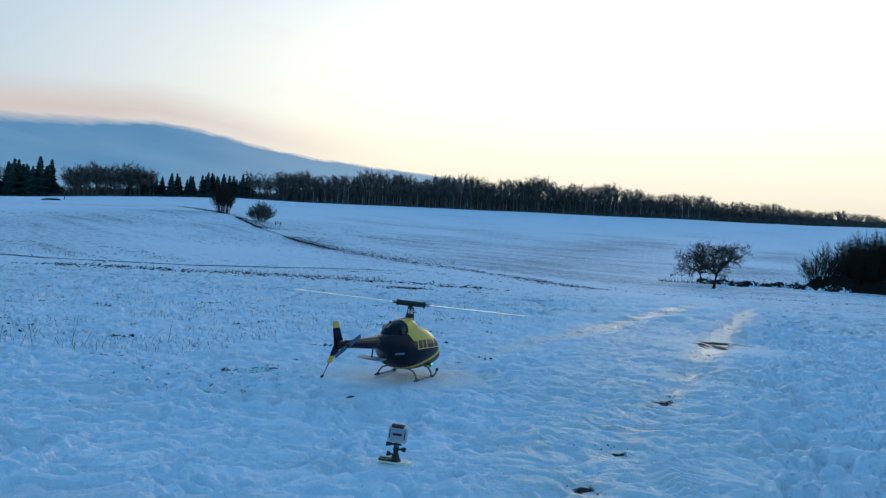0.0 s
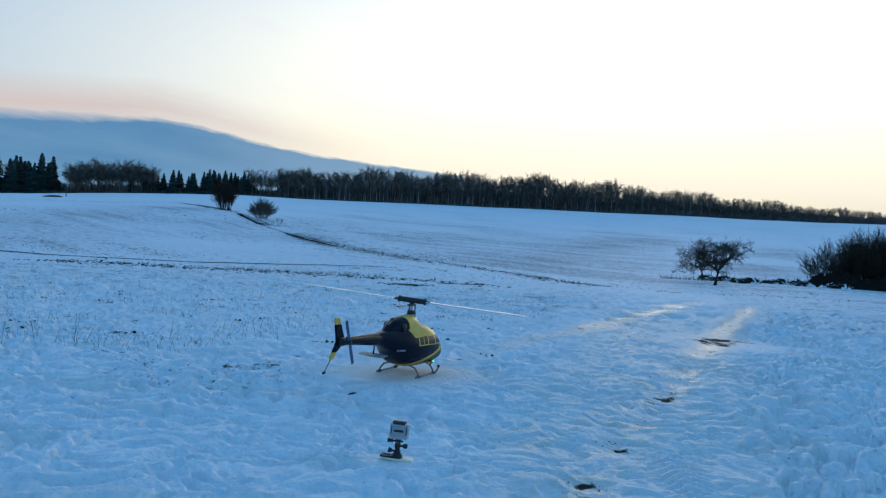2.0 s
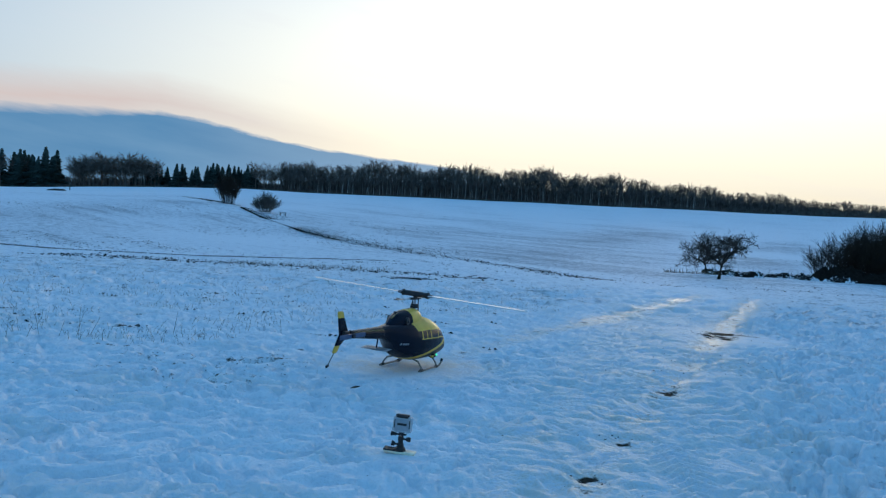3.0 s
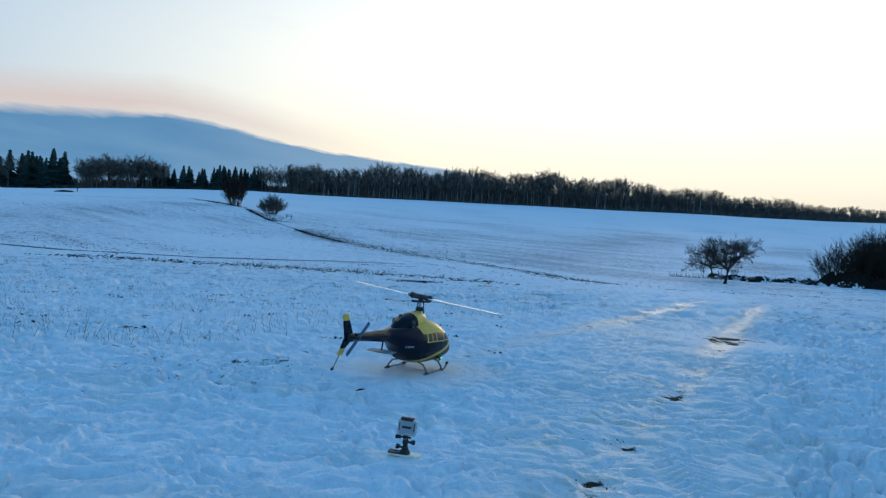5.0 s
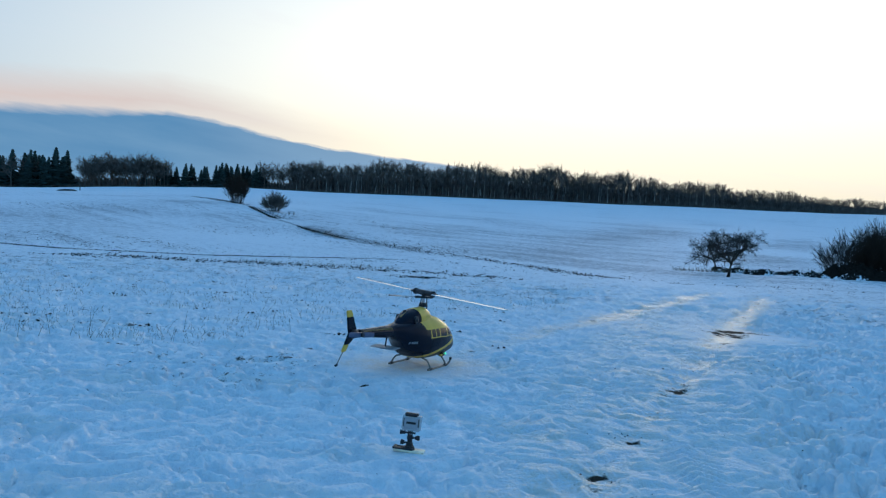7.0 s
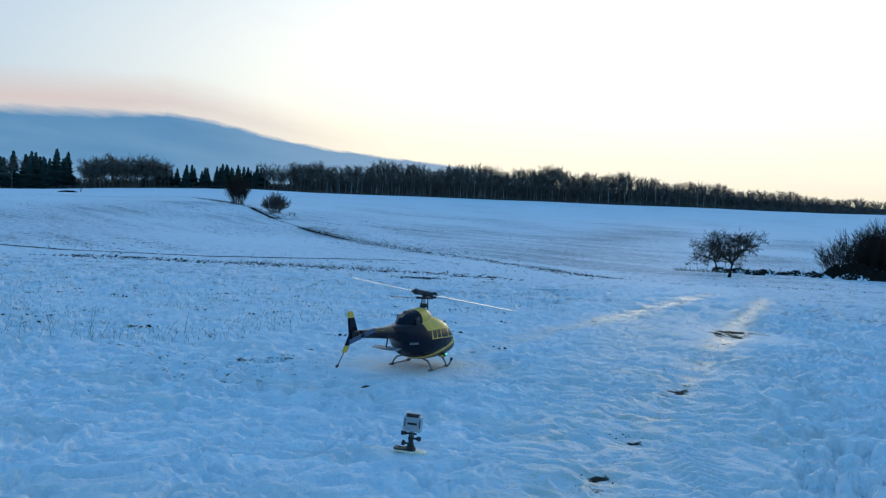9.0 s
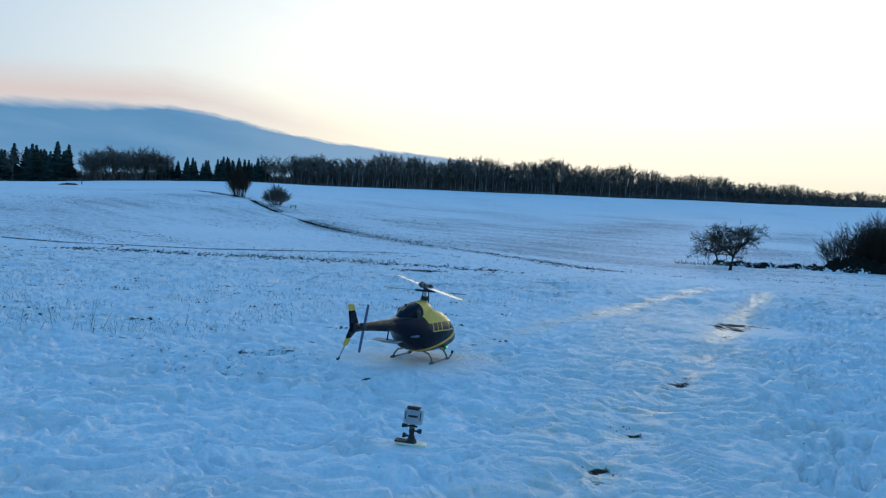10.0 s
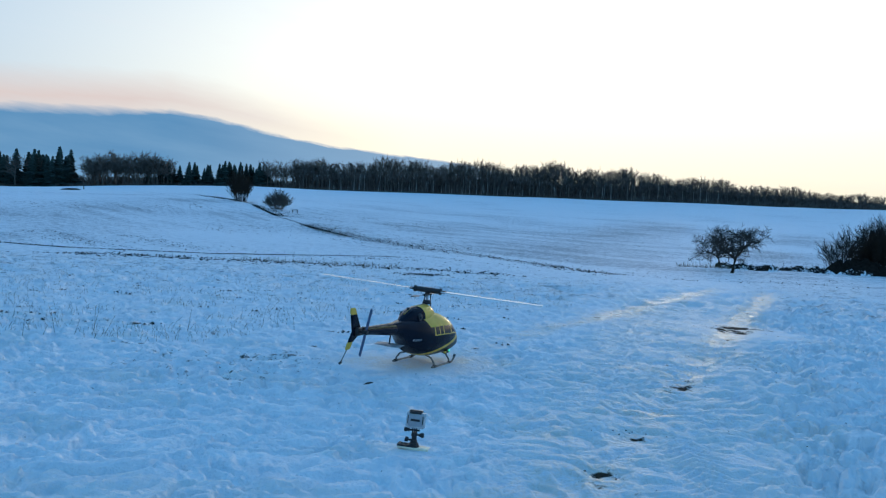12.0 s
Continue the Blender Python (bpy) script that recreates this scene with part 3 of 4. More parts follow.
def build_helicopter():
    h = thing("model_helicopter", HELI_POSE, "navy and yellow radio-controlled model helicopter standing on trodden snow", "model helicopter")
    hull_panels(h)
    # engine housing behind and under the mast
    st = [(-0.315, 0.012, 0.272, 0.008), (-0.28, 0.030, 0.276, 0.025), (-0.235, 0.046, 0.280, 0.044), (-0.185, 0.059, 0.283, 0.057), (-0.135, 0.066, 0.284, 0.063)]
    part("engine_cowl", loft(bmesh.new(), [egg(*s) for s in st]), NAVY, h, "navy engine cowl")
    st = [(-0.1345, 0.0663, 0.284, 0.0632), (-0.095, 0.0660, 0.285, 0.0652), (-0.05, 0.062, 0.286, 0.066), (-0.015, 0.055, 0.287, 0.0635), (0.015, 0.046, 0.287, 0.052), (0.045, 0.036, 0.285, 0.034), (0.075, 0.026, 0.281, 0.023), (0.10, 0.015, 0.274, 0.014)]
    part("cowl_fairing", loft(bmesh.new(), [egg(*s) for s in st]), YELLOW, h, "yellow fairing in front of the mast")
    tr = [(-0.27, 0.0, 0.3105), (-0.20, 0.0, 0.3305), (-0.13, 0.0, 0.3435), (-0.07, 0.0, 0.350), (-0.03, 0.0, 0.3505)]
    part("cowl_spine", tube(bmesh.new(), tr, 0.005), CREAM, h, "pale strip along the cowl ridge")
    for s in (-1, 1):
        bm = bmesh.new()
        rod(bm, (-0.185, s * 0.040, 0.294), (-0.185, s * 0.0625, 0.294), 0.019, 0.021, 20)
        intake = part("air_intake", bm, BLACK, h, "round black air intake")
        bm = bmesh.new()
        bmesh.ops.create_uvsphere(bm, u_segments=12, v_segments=8, radius=0.010, matrix=Matrix.Translation((-0.185, s * 0.060, 0.292)))
        part("exhaust_cone", bm, CARBON, intake)
    # flashing red light on the cowl, in an added hood that turns to hide it
    bm = rod(bmesh.new(), (BEACON[0], BEACON[1], BEACON[2] - 0.014), (BEACON[0], BEACON[1], BEACON[2] - 0.004), 0.006, 0.005)
    part("beacon_base", bm, BLACK, h)
    bm = box(bmesh.new(), 0.005, 0.010, 0.010, Matrix.Translation((-0.003, 0, 0)), 0.001)
    for s in (-1, 1):
        box(bm, 0.010, 0.0014, 0.010, Matrix.Translation((0.003, s * 0.0052, 0)))
    beacon = part("added_hood", bm, BLACK, h, "small black hood added to make the red light flash")
    bm = bmesh.new()
    bmesh.ops.create_uvsphere(bm, u_segments=12, v_segments=8, radius=0.0042, matrix=Matrix.Diagonal((0.5, 1, 1, 1)))
    part("beacon_light", bm, LENS_RED, beacon, "small red beacon light")
    # tail boom, stripe and fin
    st = [(-0.33, 0.0350, 0.2370, 0.0340), (-0.42, 0.0335, 0.2400, 0.0325), (-0.515, 0.028, 0.245, 0.027), (-0.635, 0.022, 0.251, 0.0215), (-0.745, 0.0175, 0.256, 0.0175), (-0.765, 0.010, 0.257, 0.010)]
    part("tail_boom", loft(bmesh.new(), [egg(*s, k=2.0) for s in st]), NAVY, h, "tapering navy tail boom")
    for s in (-1, 1):
        bm = bmesh.new()
        line = []
        for i in range(24):
            x = -0.705 + i * 0.0135
            if x < -0.40:
                f = (x + 0.745) / 0.345
                hw, zc, hz = 0.0175 + 0.017 * f, 0.256 - 0.0165 * f, 0.0175 + 0.0155 * f
                p = [(x, s * (hw * math.cos(a) + 0.0012), zc + (hz + 0.0012) * math.sin(a)) for a in (0.50, 0.82)]
            else:
                hw, lo, hi = hull_smooth(x)
                top, low = 0.262, 0.254
                p = [(x, s * (side_y(x, z) + 0.0015), z) for z in (low, top)]
            line.append([bm.verts.new(q) for q in p])
        for a, b in zip(line, line[1:]):
            bm.faces.new((a[0], b[0], b[1], a[1]))
        bmesh.ops.solidify(bm, geom=bm.faces[:], thickness=0.001)
        part("side_stripe", bm, CREAM, h, "cream-yellow stripe along the boom")
    fin = part("tail_fin", plate(bmesh.new(), [(-0.71, 0.262), (-0.76, 0.343), (-0.808, 0.343), (-0.78, 0.258), (-0.818, 0.208), (-0.781, 0.208), (-0.73, 0.240)], 0.006), NAVY, h, "swept navy tail fin")
    part("fin_tip", plate(bmesh.new(), [(-0.7595, 0.342), (-0.777, 0.374), (-0.814, 0.374), (-0.8085, 0.342)], 0.0064), YELLOW, fin, "yellow fin tip")
    part("fin_tip", plate(bmesh.new(), [(-0.781, 0.209), (-0.818, 0.209), (-0.835, 0.176), (-0.805, 0.176)], 0.0064), YELLOW, fin, "yellow lower fin tip")
    bm = tube(bmesh.new(), [(-0.82, 0, 0.18), (-0.845, 0, 0.150), (-0.870, 0, 0.120)], 0.0026)
    wire = part("tail_skid", bm, TUBE, h, "thin wire tail skid")
    bm = bmesh.new()
    rod(bm, (-0.866, 0, 0.121), (-0.880, 0, 0.116), 0.006)
    part("skid_tip", bm, BLACK, wire)
    # tailplane on both sides of the boom
    for s in (-1, 1):
        m = Matrix.Translation((-0.41, 0, 0.158)) @ Matrix.Rotation(radians(90 * s), 4, "Z")
        part("tailplane", wing(bmesh.new(), 0.0, 0.070, 0.115, 0.012, m), GREY, h, "grey horizontal tailplane")
    bm = bmesh.new()
    rod(bm, (-0.41, 0, 0.158), (-0.40, 0, 0.214), 0.004, 0.004)
    part("tailplane_mount", bm, NAVY, h)
    # tail gearbox
    bm = bmesh.new()
    box(bm, 0.045, 0.032, 0.04, Matrix.Translation((-0.751, -0.008, 0.258)), 0.006)
    rod(bm, (-0.747, -0.01, 0.258), (-0.747, -0.047, 0.258), 0.006)
    box(bm, 0.03, 0.012, 0.02, Matrix.Translation((-0.705, -0.022, 0.268)), 0.003)
    part("tail_gearbox", bm, BLACK, h, "black tail gearbox")
    # landing gear
    for x, lab in ((-0.095, "rear"), (0.10, "front")):
        arch = [(x, -0.124, 0.0200), (x, -0.118, 0.0400), (x, -0.098, 0.0660), (x, -0.055, 0.0800), (x, 0, 0.0840), (x, 0.055, 0.0800), (x, 0.098, 0.0660), (x, 0.118, 0.0400), (x, 0.124, 0.0200)]
        part("cross_tube", tube(bmesh.new(), arch, 0.0052), TUBE, h, "bowed grey cross tube")
    for s in (-1, 1):
        run = [(-0.125, s * 0.124, 0.0190), (-0.10, s * 0.124, 0.0185), (0.10, s * 0.124, 0.0185), (0.135, s * 0.124, 0.0220), (0.158, s * 0.124, 0.0340), (0.168, s * 0.124, 0.0480)]
        skid = part("skid", tube(bmesh.new(), run, 0.0058), TUBE, h, "grey tubular skid with upturned tip")
        for x in (-0.095, 0.10):
            bm = bmesh.new()
            rod(bm, (x - 0.013, s * 0.124, 0.0195), (x + 0.013, s * 0.124, 0.0195), 0.0085)
            part("clamp", bm, BLACK, skid)
        bm = bmesh.new()
        rod(bm, (0.1665, s * 0.124, 0.044), (0.1715, s * 0.124, 0.058), 0.0075)
        part("end_cap", bm, BLACK, skid)
    # mast, swashplate and links
    bm = rod(bmesh.new(), (0, 0, 0.33), (0, 0, HUB_Z - 0.02), 0.007)
    mast = part("mast", bm, STEEL, h, "steel rotor mast")
    bm = bmesh.new()
    rod(bm, (0, 0, 0.352), (0, 0, 0.366), 0.027, 0.024, 20)
    rod(bm, (0, 0, 0.366), (0, 0, 0.374), 0.024, 0.022, 20)
    box(bm, 0.062, 0.016, 0.010, Matrix.Translation((0, 0, 0.362)), 0.003)
    part("swashplate", bm, BLACK, mast, "black swashplate")
    for k in range(3):
        a = radians(40 + 120 * k)
        bm = rod(bmesh.new(), (0.024 * math.cos(a), 0.024 * math.sin(a), 0.325), (0.018 * math.cos(a), 0.018 * math.sin(a), 0.412), 0.0034)
        part("push_rod", bm, BLACK, mast)
    # registration painted as plain bars on both sides
    for s in (-1, 1):
        for k, wdt in enumerate((0.009, 0.012, 0.012, 0.010)):
            x0 = -0.262 + 0.0145 * k
            bm = bmesh.new()
            vs = []
            for z in (0.168, 0.172, 0.176, 0.180):
                vs.append([bm.verts.new((x, s * (side_y(x, z) + 0.0012), z)) for x in (x0, x0 + wdt)])
            for a, b in zip(vs, vs[1:]):
                bm.faces.new((a[0], a[1], b[1], b[0]))
            bmesh.ops.solidify(bm, geom=bm.faces[:], thickness=0.0008)
            part("registration_mark", bm, PALE, h, "pale lettering bar")
    # lamp on the starboard side of the nose
    bm = bmesh.new()
    rod(bm, (0.075, -0.108, 0.082), (0.115, -0.106, 0.084), 0.012, 0.010)
    holder = part("lamp_holder", bm, BLACK, h, "black lamp holder under the nose")
    bm = bmesh.new()
    bmesh.ops.create_uvsphere(bm, u_segments=12, v_segments=8, radius=0.0052, matrix=Matrix.Translation((0.102, -0.117, 0.087)))
    part("position_lamp", bm, LED_GREEN, holder, "small green position lamp")
    bm = box(bmesh.new(), 0.05, 0.012, 0.012, Matrix.Translation((0.08, -0.108, 0.080)), 0.003)
    part("lamp_bracket", bm, YELLOW, holder)

    # main rotor, turns about the mast
    rotor = new("main_rotor")
    rotor.parent = h
    tagged(rotor, "two-bladed main rotor with flybar")
    bm = bmesh.new()
    rod(bm, (0, 0, -0.02), (0, 0, 0.014), 0.013)
    box(bm, 0.05, 0.034, 0.030, Matrix(), 0.006)
    part("hub", bm, BLACK, rotor, "black rotor hub")
    for s in (0, 180):
        m = Matrix.Rotation(radians(s), 4, "Z")
        bm = bmesh.new()
        rod(bm, m @ Vector((0.022, 0, 0)), m @ Vector((0.072, 0, 0)), 0.0155, 0.0145, 16)
        rod(bm, m @ Vector((0.072, 0, 0)), m @ Vector((0.082, 0, 0)), 0.0185, 0.0185, 16)
        box(bm, 0.03, 0.030, 0.014, m @ Matrix.Translation((0.092, 0, 0)), 0.003)
        part("blade_grip", bm, BLACK, rotor)
        part("blade", wing(bmesh.new(), 0.085, 0.668, 0.056, 0.0075, m @ Matrix.Rotation(radians(-0.3), 4, "Y") @ Matrix.Rotation(radians(4), 4, "X"), 0.95), BLADE, rotor, "glossy white rotor blade")
        m = Matrix.Rotation(radians(s + 90), 4, "Z")
        part("flybar_paddle", wing(bmesh.new(), 0.165, 0.245, 0.036, 0.006, m @ Matrix.Translation((0, 0, -0.026)), 0.9), CARBON, rotor, "dark flybar paddle")
    bm = rod(bmesh.new(), (0, -0.17, -0.026), (0, 0.17, -0.026), 0.0022)
    part("flybar", bm, STEEL, rotor, "thin flybar rod")
    bm = box(bmesh.new(), 0.018, 0.125, 0.012, Matrix.Translation((0, 0, -0.026)), 0.003)
    part("mixing_arm", bm, BLACK, rotor)

    # tail rotor, turns about its cross shaft
    tail = new("tail_rotor")
    tail.parent = h
    tagged(tail, "two-bladed tail rotor")
    bm = rod(bmesh.new(), (0, -0.01, 0), (0, 0.012, 0), 0.011)
    part("tail_hub", bm, BLACK, tail)
    for s in (0, 180):
        m = Matrix.Rotation(radians(s), 4, "Y") @ Matrix.Rotation(radians(90), 4, "X")
        part("tail_blade", wing(bmesh.new(), 0.012, 0.118, 0.026, 0.004, m, 0.9), TAILBLADE, tail, "blue-grey tail blade")
    return rotor, tail, beacon


MAIN_ROTOR, TAIL_ROTOR, ADDED_HOOD = build_helicopter()


# ---------------------------------------------------------------- the little camera on its stand
def build_action_camera():
    c = thing("action_camera", Matrix.Translation((-0.090, 2.665, -0.006)) @ Matrix.Rotation(radians(1.5), 4, "Y") @ Matrix.Rotation(radians(-7), 4, "Z"),
              "small action camera in a frosted housing on a black swivel mount", "camera")
    tilt = Matrix.Translation((0.003, 0, 0.099)) @ Matrix.Rotation(radians(1.5), 4, "Y") @ Matrix.Rotation(radians(-8), 4, "X") @ Matrix.Diagonal((0.92, 1, 0.85, 1))
    housing = part("housing", box(bmesh.new(), 0.072, 0.040, 0.064, tilt, 0.007), CLEARPLASTIC, c, "frosted clear plastic housing")
    part("back_panel", box(bmesh.new(), 0.054, 0.004, 0.047, tilt @ Matrix.Translation((0, -0.0205, -0.001)), 0.0015), PANEL, housing, "pale grey back panel")
    part("display_strip", box(bmesh.new(), 0.036, 0.003, 0.009, tilt @ Matrix.Translation((0, -0.0228, 0.001)), 0.001), BLACK, housing, "black display strip")
    for s in (-1, 1):
        part("seal_strip", box(bmesh.new(), 0.0035, 0.003, 0.034, tilt @ Matrix.Translation((s * 0.0285, -0.0212, 0.002)), 0.001), BLACK, housing)
    bm = box(bmesh.new(), 0.050, 0.030, 0.008, tilt @ Matrix.Translation((-0.002, -0.003, 0.0355)), 0.002)
    box(bm, 0.046, 0.005, 0.009, tilt @ Matrix.Translation((-0.002, -0.0215, 0.031)), 0.0015)
    part("latch", bm, BLACK, housing, "black top latch")
    bm = rod(bmesh.new(), tilt @ Vector((0.012, 0.019, 0.006)), tilt @ Vector((0.012, 0.030, 0.006)), 0.016, 0.015, 20)
    part("lens_port", bm, BLACK, housing)
    for k in (-1, 0, 1):
        part("mount_prong", box(bmesh.new(), 0.0035, 0.013, 0.018, Matrix.Translation((k * 0.0065, 0, 0.063)), 0.001), BLACK, c)
    bm = bmesh.new()
    rod(bm, (-0.020, 0, 0.063), (0.018, 0, 0.063), 0.0035)
    rod(bm, (-0.036, 0, 0.063), (-0.026, 0, 0.063), 0.0085, 0.0065, 8)
    rod(bm, (-0.027, 0, 0.063), (-0.018, 0, 0.063), 0.005, 0.007, 8)
    part("thumb_screw", bm, BLACK, c, "black knurled thumb screw")
    bm = rod(bmesh.new(), (0, 0, 0.026), (0, 0, 0.056), 0.0085, 0.0095)
    box(bm, 0.020, 0.013, 0.012, Matrix.Translation((0, 0, 0.047)), 0.002)
    part("swivel_stem", bm, BLACK, c)
    bm = bmesh.new()
    rod(bm, (-0.006, 0, 0.047), (0.022, 0, 0.047), 0.0035)
    rod(bm, (0.018, 0, 0.047), (0.026, 0, 0.047), 0.0055, 0.0085, 8)
    rod(bm, (0.026, 0, 0.047), (0.034, 0, 0.047), 0.0095, 0.0075, 8)
    part("thumb_screw", bm, BLACK, c, "black knurled thumb screw")
    bm = bmesh.new()
    rod(bm, (-0.020, -0.004, 0.029), (0.0, -0.004, 0.029), 0.0035)
    rod(bm, (-0.031, -0.004, 0.031), (-0.020, -0.004, 0.029), 0.0095, 0.0075, 8)
    part("thumb_screw", bm, BLACK, c, "black knurled thumb screw")
    bm = rod(bmesh.new(), (0, 0, 0.006), (0, 0, 0.018), 0.020, 0.016, 20)
    rod(bm, (0, 0, 0.018), (0, 0, 0.030), 0.013, 0.011, 14)
    box(bm, 0.036, 0.034, 0.010, Matrix.Translation((-0.004, -0.002, 0.009)), 0.003)
    part("mount_base", bm, BLACK, c, "black swivel base")
    p = thing("wooden_plank", Matrix.Translation((-0.090, 2.665, -0.004)) @ Matrix.Rotation(radians(3.0), 4, "Y") @ Matrix.Rotation(radians(-9), 4, "Z"),
              "small pale wooden board lying on the snow", "board")
    part("board", box(bmesh.new(), 0.108, 0.040, 0.008, Matrix(), 0.0012), PLANK, p)
    bm = bmesh.new()
    for y in (-0.016, -0.004, 0.013):
        box(bm, 0.044, 0.008, 0.005, Matrix.Translation((-0.032, y, 0.0065)), 0.0012)
    box(bm, 0.010, 0.038, 0.006, Matrix.Translation((-0.052, 0, 0.0065)), 0.0012)
    part("clip_plate", bm, BLACK, p, "black slotted clip plate")


build_action_camera()


# ---------------------------------------------------------------- plants
def grow(rng, base, way, length, radius, levels, forks, spread, bend, shrink=0.72, lift=0.0, out=None, pieces=3):
    """Bent, forking stems as a list of (start, end, start radius, end radius)."""
    out = [] if out is None else out
    p, d = np.array(base, float), np.array(way, float) / np.linalg.norm(way)
    r = radius
    for i in range(pieces):
        d = d + rng.normal(0, bend, 3) + np.array([0, 0, lift])
        d /= np.linalg.norm(d)
        q = p + d * length / pieces
        r2 = r * (0.86 if levels else 0.6)
        out.append((p, q, r, r2))
        p, r = q, r2
        if levels and i >= (0 if pieces < 3 else 1):
            for _ in range(forks):
                side = rng.normal(0, 1, 3)
                side -= side.dot(d) * d
                side /= np.linalg.norm(side)
                w = d * math.cos(spread) + side * math.sin(spread) * rng.uniform(0.6, 1.3)
                grow(rng, p, w, length * shrink * rng.uniform(0.7, 1.15), r * 0.68, levels - 1, forks, spread, bend, shrink, lift, out, pieces)
    return out


def stems(segs, sides=4, least=0.0):
    """Verts and quads of the stems as tapered prisms."""
    a = np.array([s[0] for s in segs])
    b = np.array([s[1] for s in segs])
    ra = np.maximum(np.array([s[2] for s in segs]), least)
    rb = np.maximum(np.array([s[3] for s in segs]), least * 0.7)
    d = b - a
    d /= np.linalg.norm(d, axis=1)[:, None] + 1e-9
    ref = np.where(np.abs(d[:, 2:3]) > 0.9, np.array([[1.0, 0, 0]]), np.array([[0, 0, 1.0]]))
    u = np.cross(d, ref)
    u /= np.linalg.norm(u, axis=1)[:, None] + 1e-9
    v = np.cross(d, u)
    ring = []
    for pts, rad in ((a, ra), (b, rb)):
        for k in range(sides):
            t = 2 * math.pi * k / sides
            ring.append(pts + (u * math.cos(t) + v * math.sin(t)) * rad[:, None])
    verts = np.stack(ring, 1).reshape(-1, 3)
    n = np.arange(len(segs))[:, None] * 2 * sides
    quads = np.concatenate([n + np.array([[k, (k + 1) % sides, sides + (k + 1) % sides, sides + k]]) for k in range(sides)])
    return verts, quads


def fast_mesh(name, verts, faces, mat, shade=False):
    me = bpy.data.meshes.new(name)
    k = faces.shape[1]
    me.vertices.add(len(verts))
    me.vertices.foreach_set("co", np.ascontiguousarray(verts, np.float32).ravel())
    me.loops.add(faces.size)
    me.loops.foreach_set("vertex_index", np.ascontiguousarray(faces, np.int32).ravel())
    me.polygons.add(len(faces))
    me.polygons.foreach_set("loop_start", (np.arange(len(faces)) * k).astype(np.int32))
    if shade:
        me.polygons.foreach_set("use_smooth", np.ones(len(faces), bool))
    me.update(calc_edges=True)
    me.materials.append(mat)
    return me


def plant(name, segs, at, label, category, split, mats=(BARK, TWIG), parts=("trunk", "crown"), group="", least=0.012):
    """A tree in two parts: the stout stems and the thin ones."""
    t = thing(name, at, label, category, group)
    for nm, mat, keep in ((parts[0], mats[0], [s for s in segs if s[2] >= split]), (parts[1], mats[1], [s for s in segs if s[2] < split])):
        if keep:
            v, f = stems(keep, 6 if nm == parts[0] else 3, least)
            ob = new(nm, fast_mesh(nm, v, f, mat))
            ob.parent = t
            if parts[0] == "stem_base":
                tagged(ob, kind="stuff")
    return t


def at(x, y, sink=0.05, turn=0.0, s=1.0):
    return Matrix.Translation((x, y, ground_z(x, y) - sink)) @ Matrix.Rotation(turn, 4, "Z") @ Matrix.Scale(s, 4)


# two old fruit trees beside the track
def fruit_tree(seed, height, width, lean):
    rng = np.random.RandomState(seed)
    segs = grow(rng, (0, 0, 0), (lean, 0, 1), height * 0.30, 0.21, 0, 0, 0, 0.05)
    top = segs[-1][1]
    for k in range(7):
        a = 2 * math.pi * (k + rng.uniform(-0.25, 0.25)) / 7
        w = np.array([math.cos(a) * width, math.sin(a) * width, rng.uniform(0.45, 1.0)])
        grow(rng, top - np.array([0, 0, 0.07 * k]), w, height * 0.28, 0.125 - 0.006 * k, 4, 2, 0.80, 0.20, 0.72, -0.012, segs, 3)
    return segs


plant("fruit_tree", fruit_tree(5, 5.7, 0.80, 0.16), at(27.65, 74.7), "bare old fruit tree with spreading crooked branches in snow", "tree", 0.045, group="fruit trees", least=0.015)
plant("fruit_tree", fruit_tree(11, 5.6, 1.0, -0.16), at(31.95, 90.3), "bare old fruit tree with a wide tangled crown in snow", "tree", 0.045, group="fruit trees", least=0.015)


# bushes
def shrub(seed, height, count, fan, rad, levels=2, base=0.5, forks=2, dome=0.0):
    rng = np.random.RandomState(seed)
    segs = []
    for _ in range(count):
        a, o = rng.uniform(0, 2 * math.pi), rng.uniform(0, 1) ** 0.7
        b = np.array([math.cos(a), math.sin(a), 0]) * o * base
        w = np.array([math.cos(a) * o * fan, math.sin(a) * o * fan, 1.0])
        grow(rng, b, w, height * rng.uniform(0.40, 0.62) * (1 - dome * o), rad, levels, forks, 0.33, 0.08, 0.62, 0.03, segs, 2)
    return segs


plant("field_bush", shrub(3, 6.6, 70, 0.45, 0.034, 3, 1.4, 2, 0.35), at(-47.4, 173.3), "tall bare dark bush on the snowy field edge", "bush", 0.034, parts=("stem_base", "branchwork"), group="field bushes", least=0.017)
plant("field_bush", shrub(4, 3.5, 120, 0.95, 0.022, 3, 1.3, 2, 0.35), at(-34.8, 154.5), "round bare brown bush on the snowy field edge", "bush", 0.028, (BARK, WOODS), ("stem_base", "branchwork"), group="field bushes", least=0.014)
rngb = np.random.RandomState(8)
for k in range(11):
    bx, by = 46.6 + k * 1.15 + rngb.uniform(-0.4, 0.4), 86.5 + rngb.uniform(-2.0, 4.0)
    hgt = float(np.interp(k, (0, 2, 5, 10), (4.2, 5.5, 6.2, 6.8))) * rngb.uniform(0.95, 1.06)
    plant("thicket_bush", shrub(20 + k, hgt, 46 if k < 7 else 28, 0.42 if k < 3 else 0.30, 0.030, 3, 2.0, 2, 0.25 if k < 3 else 0.12), at(bx, by, 0.1, k), "tall bare thicket bush with upright stems at the field edge", "bush", 0.024,
          parts=("stem_base", "branchwork"), group="thicket", least=0.013)


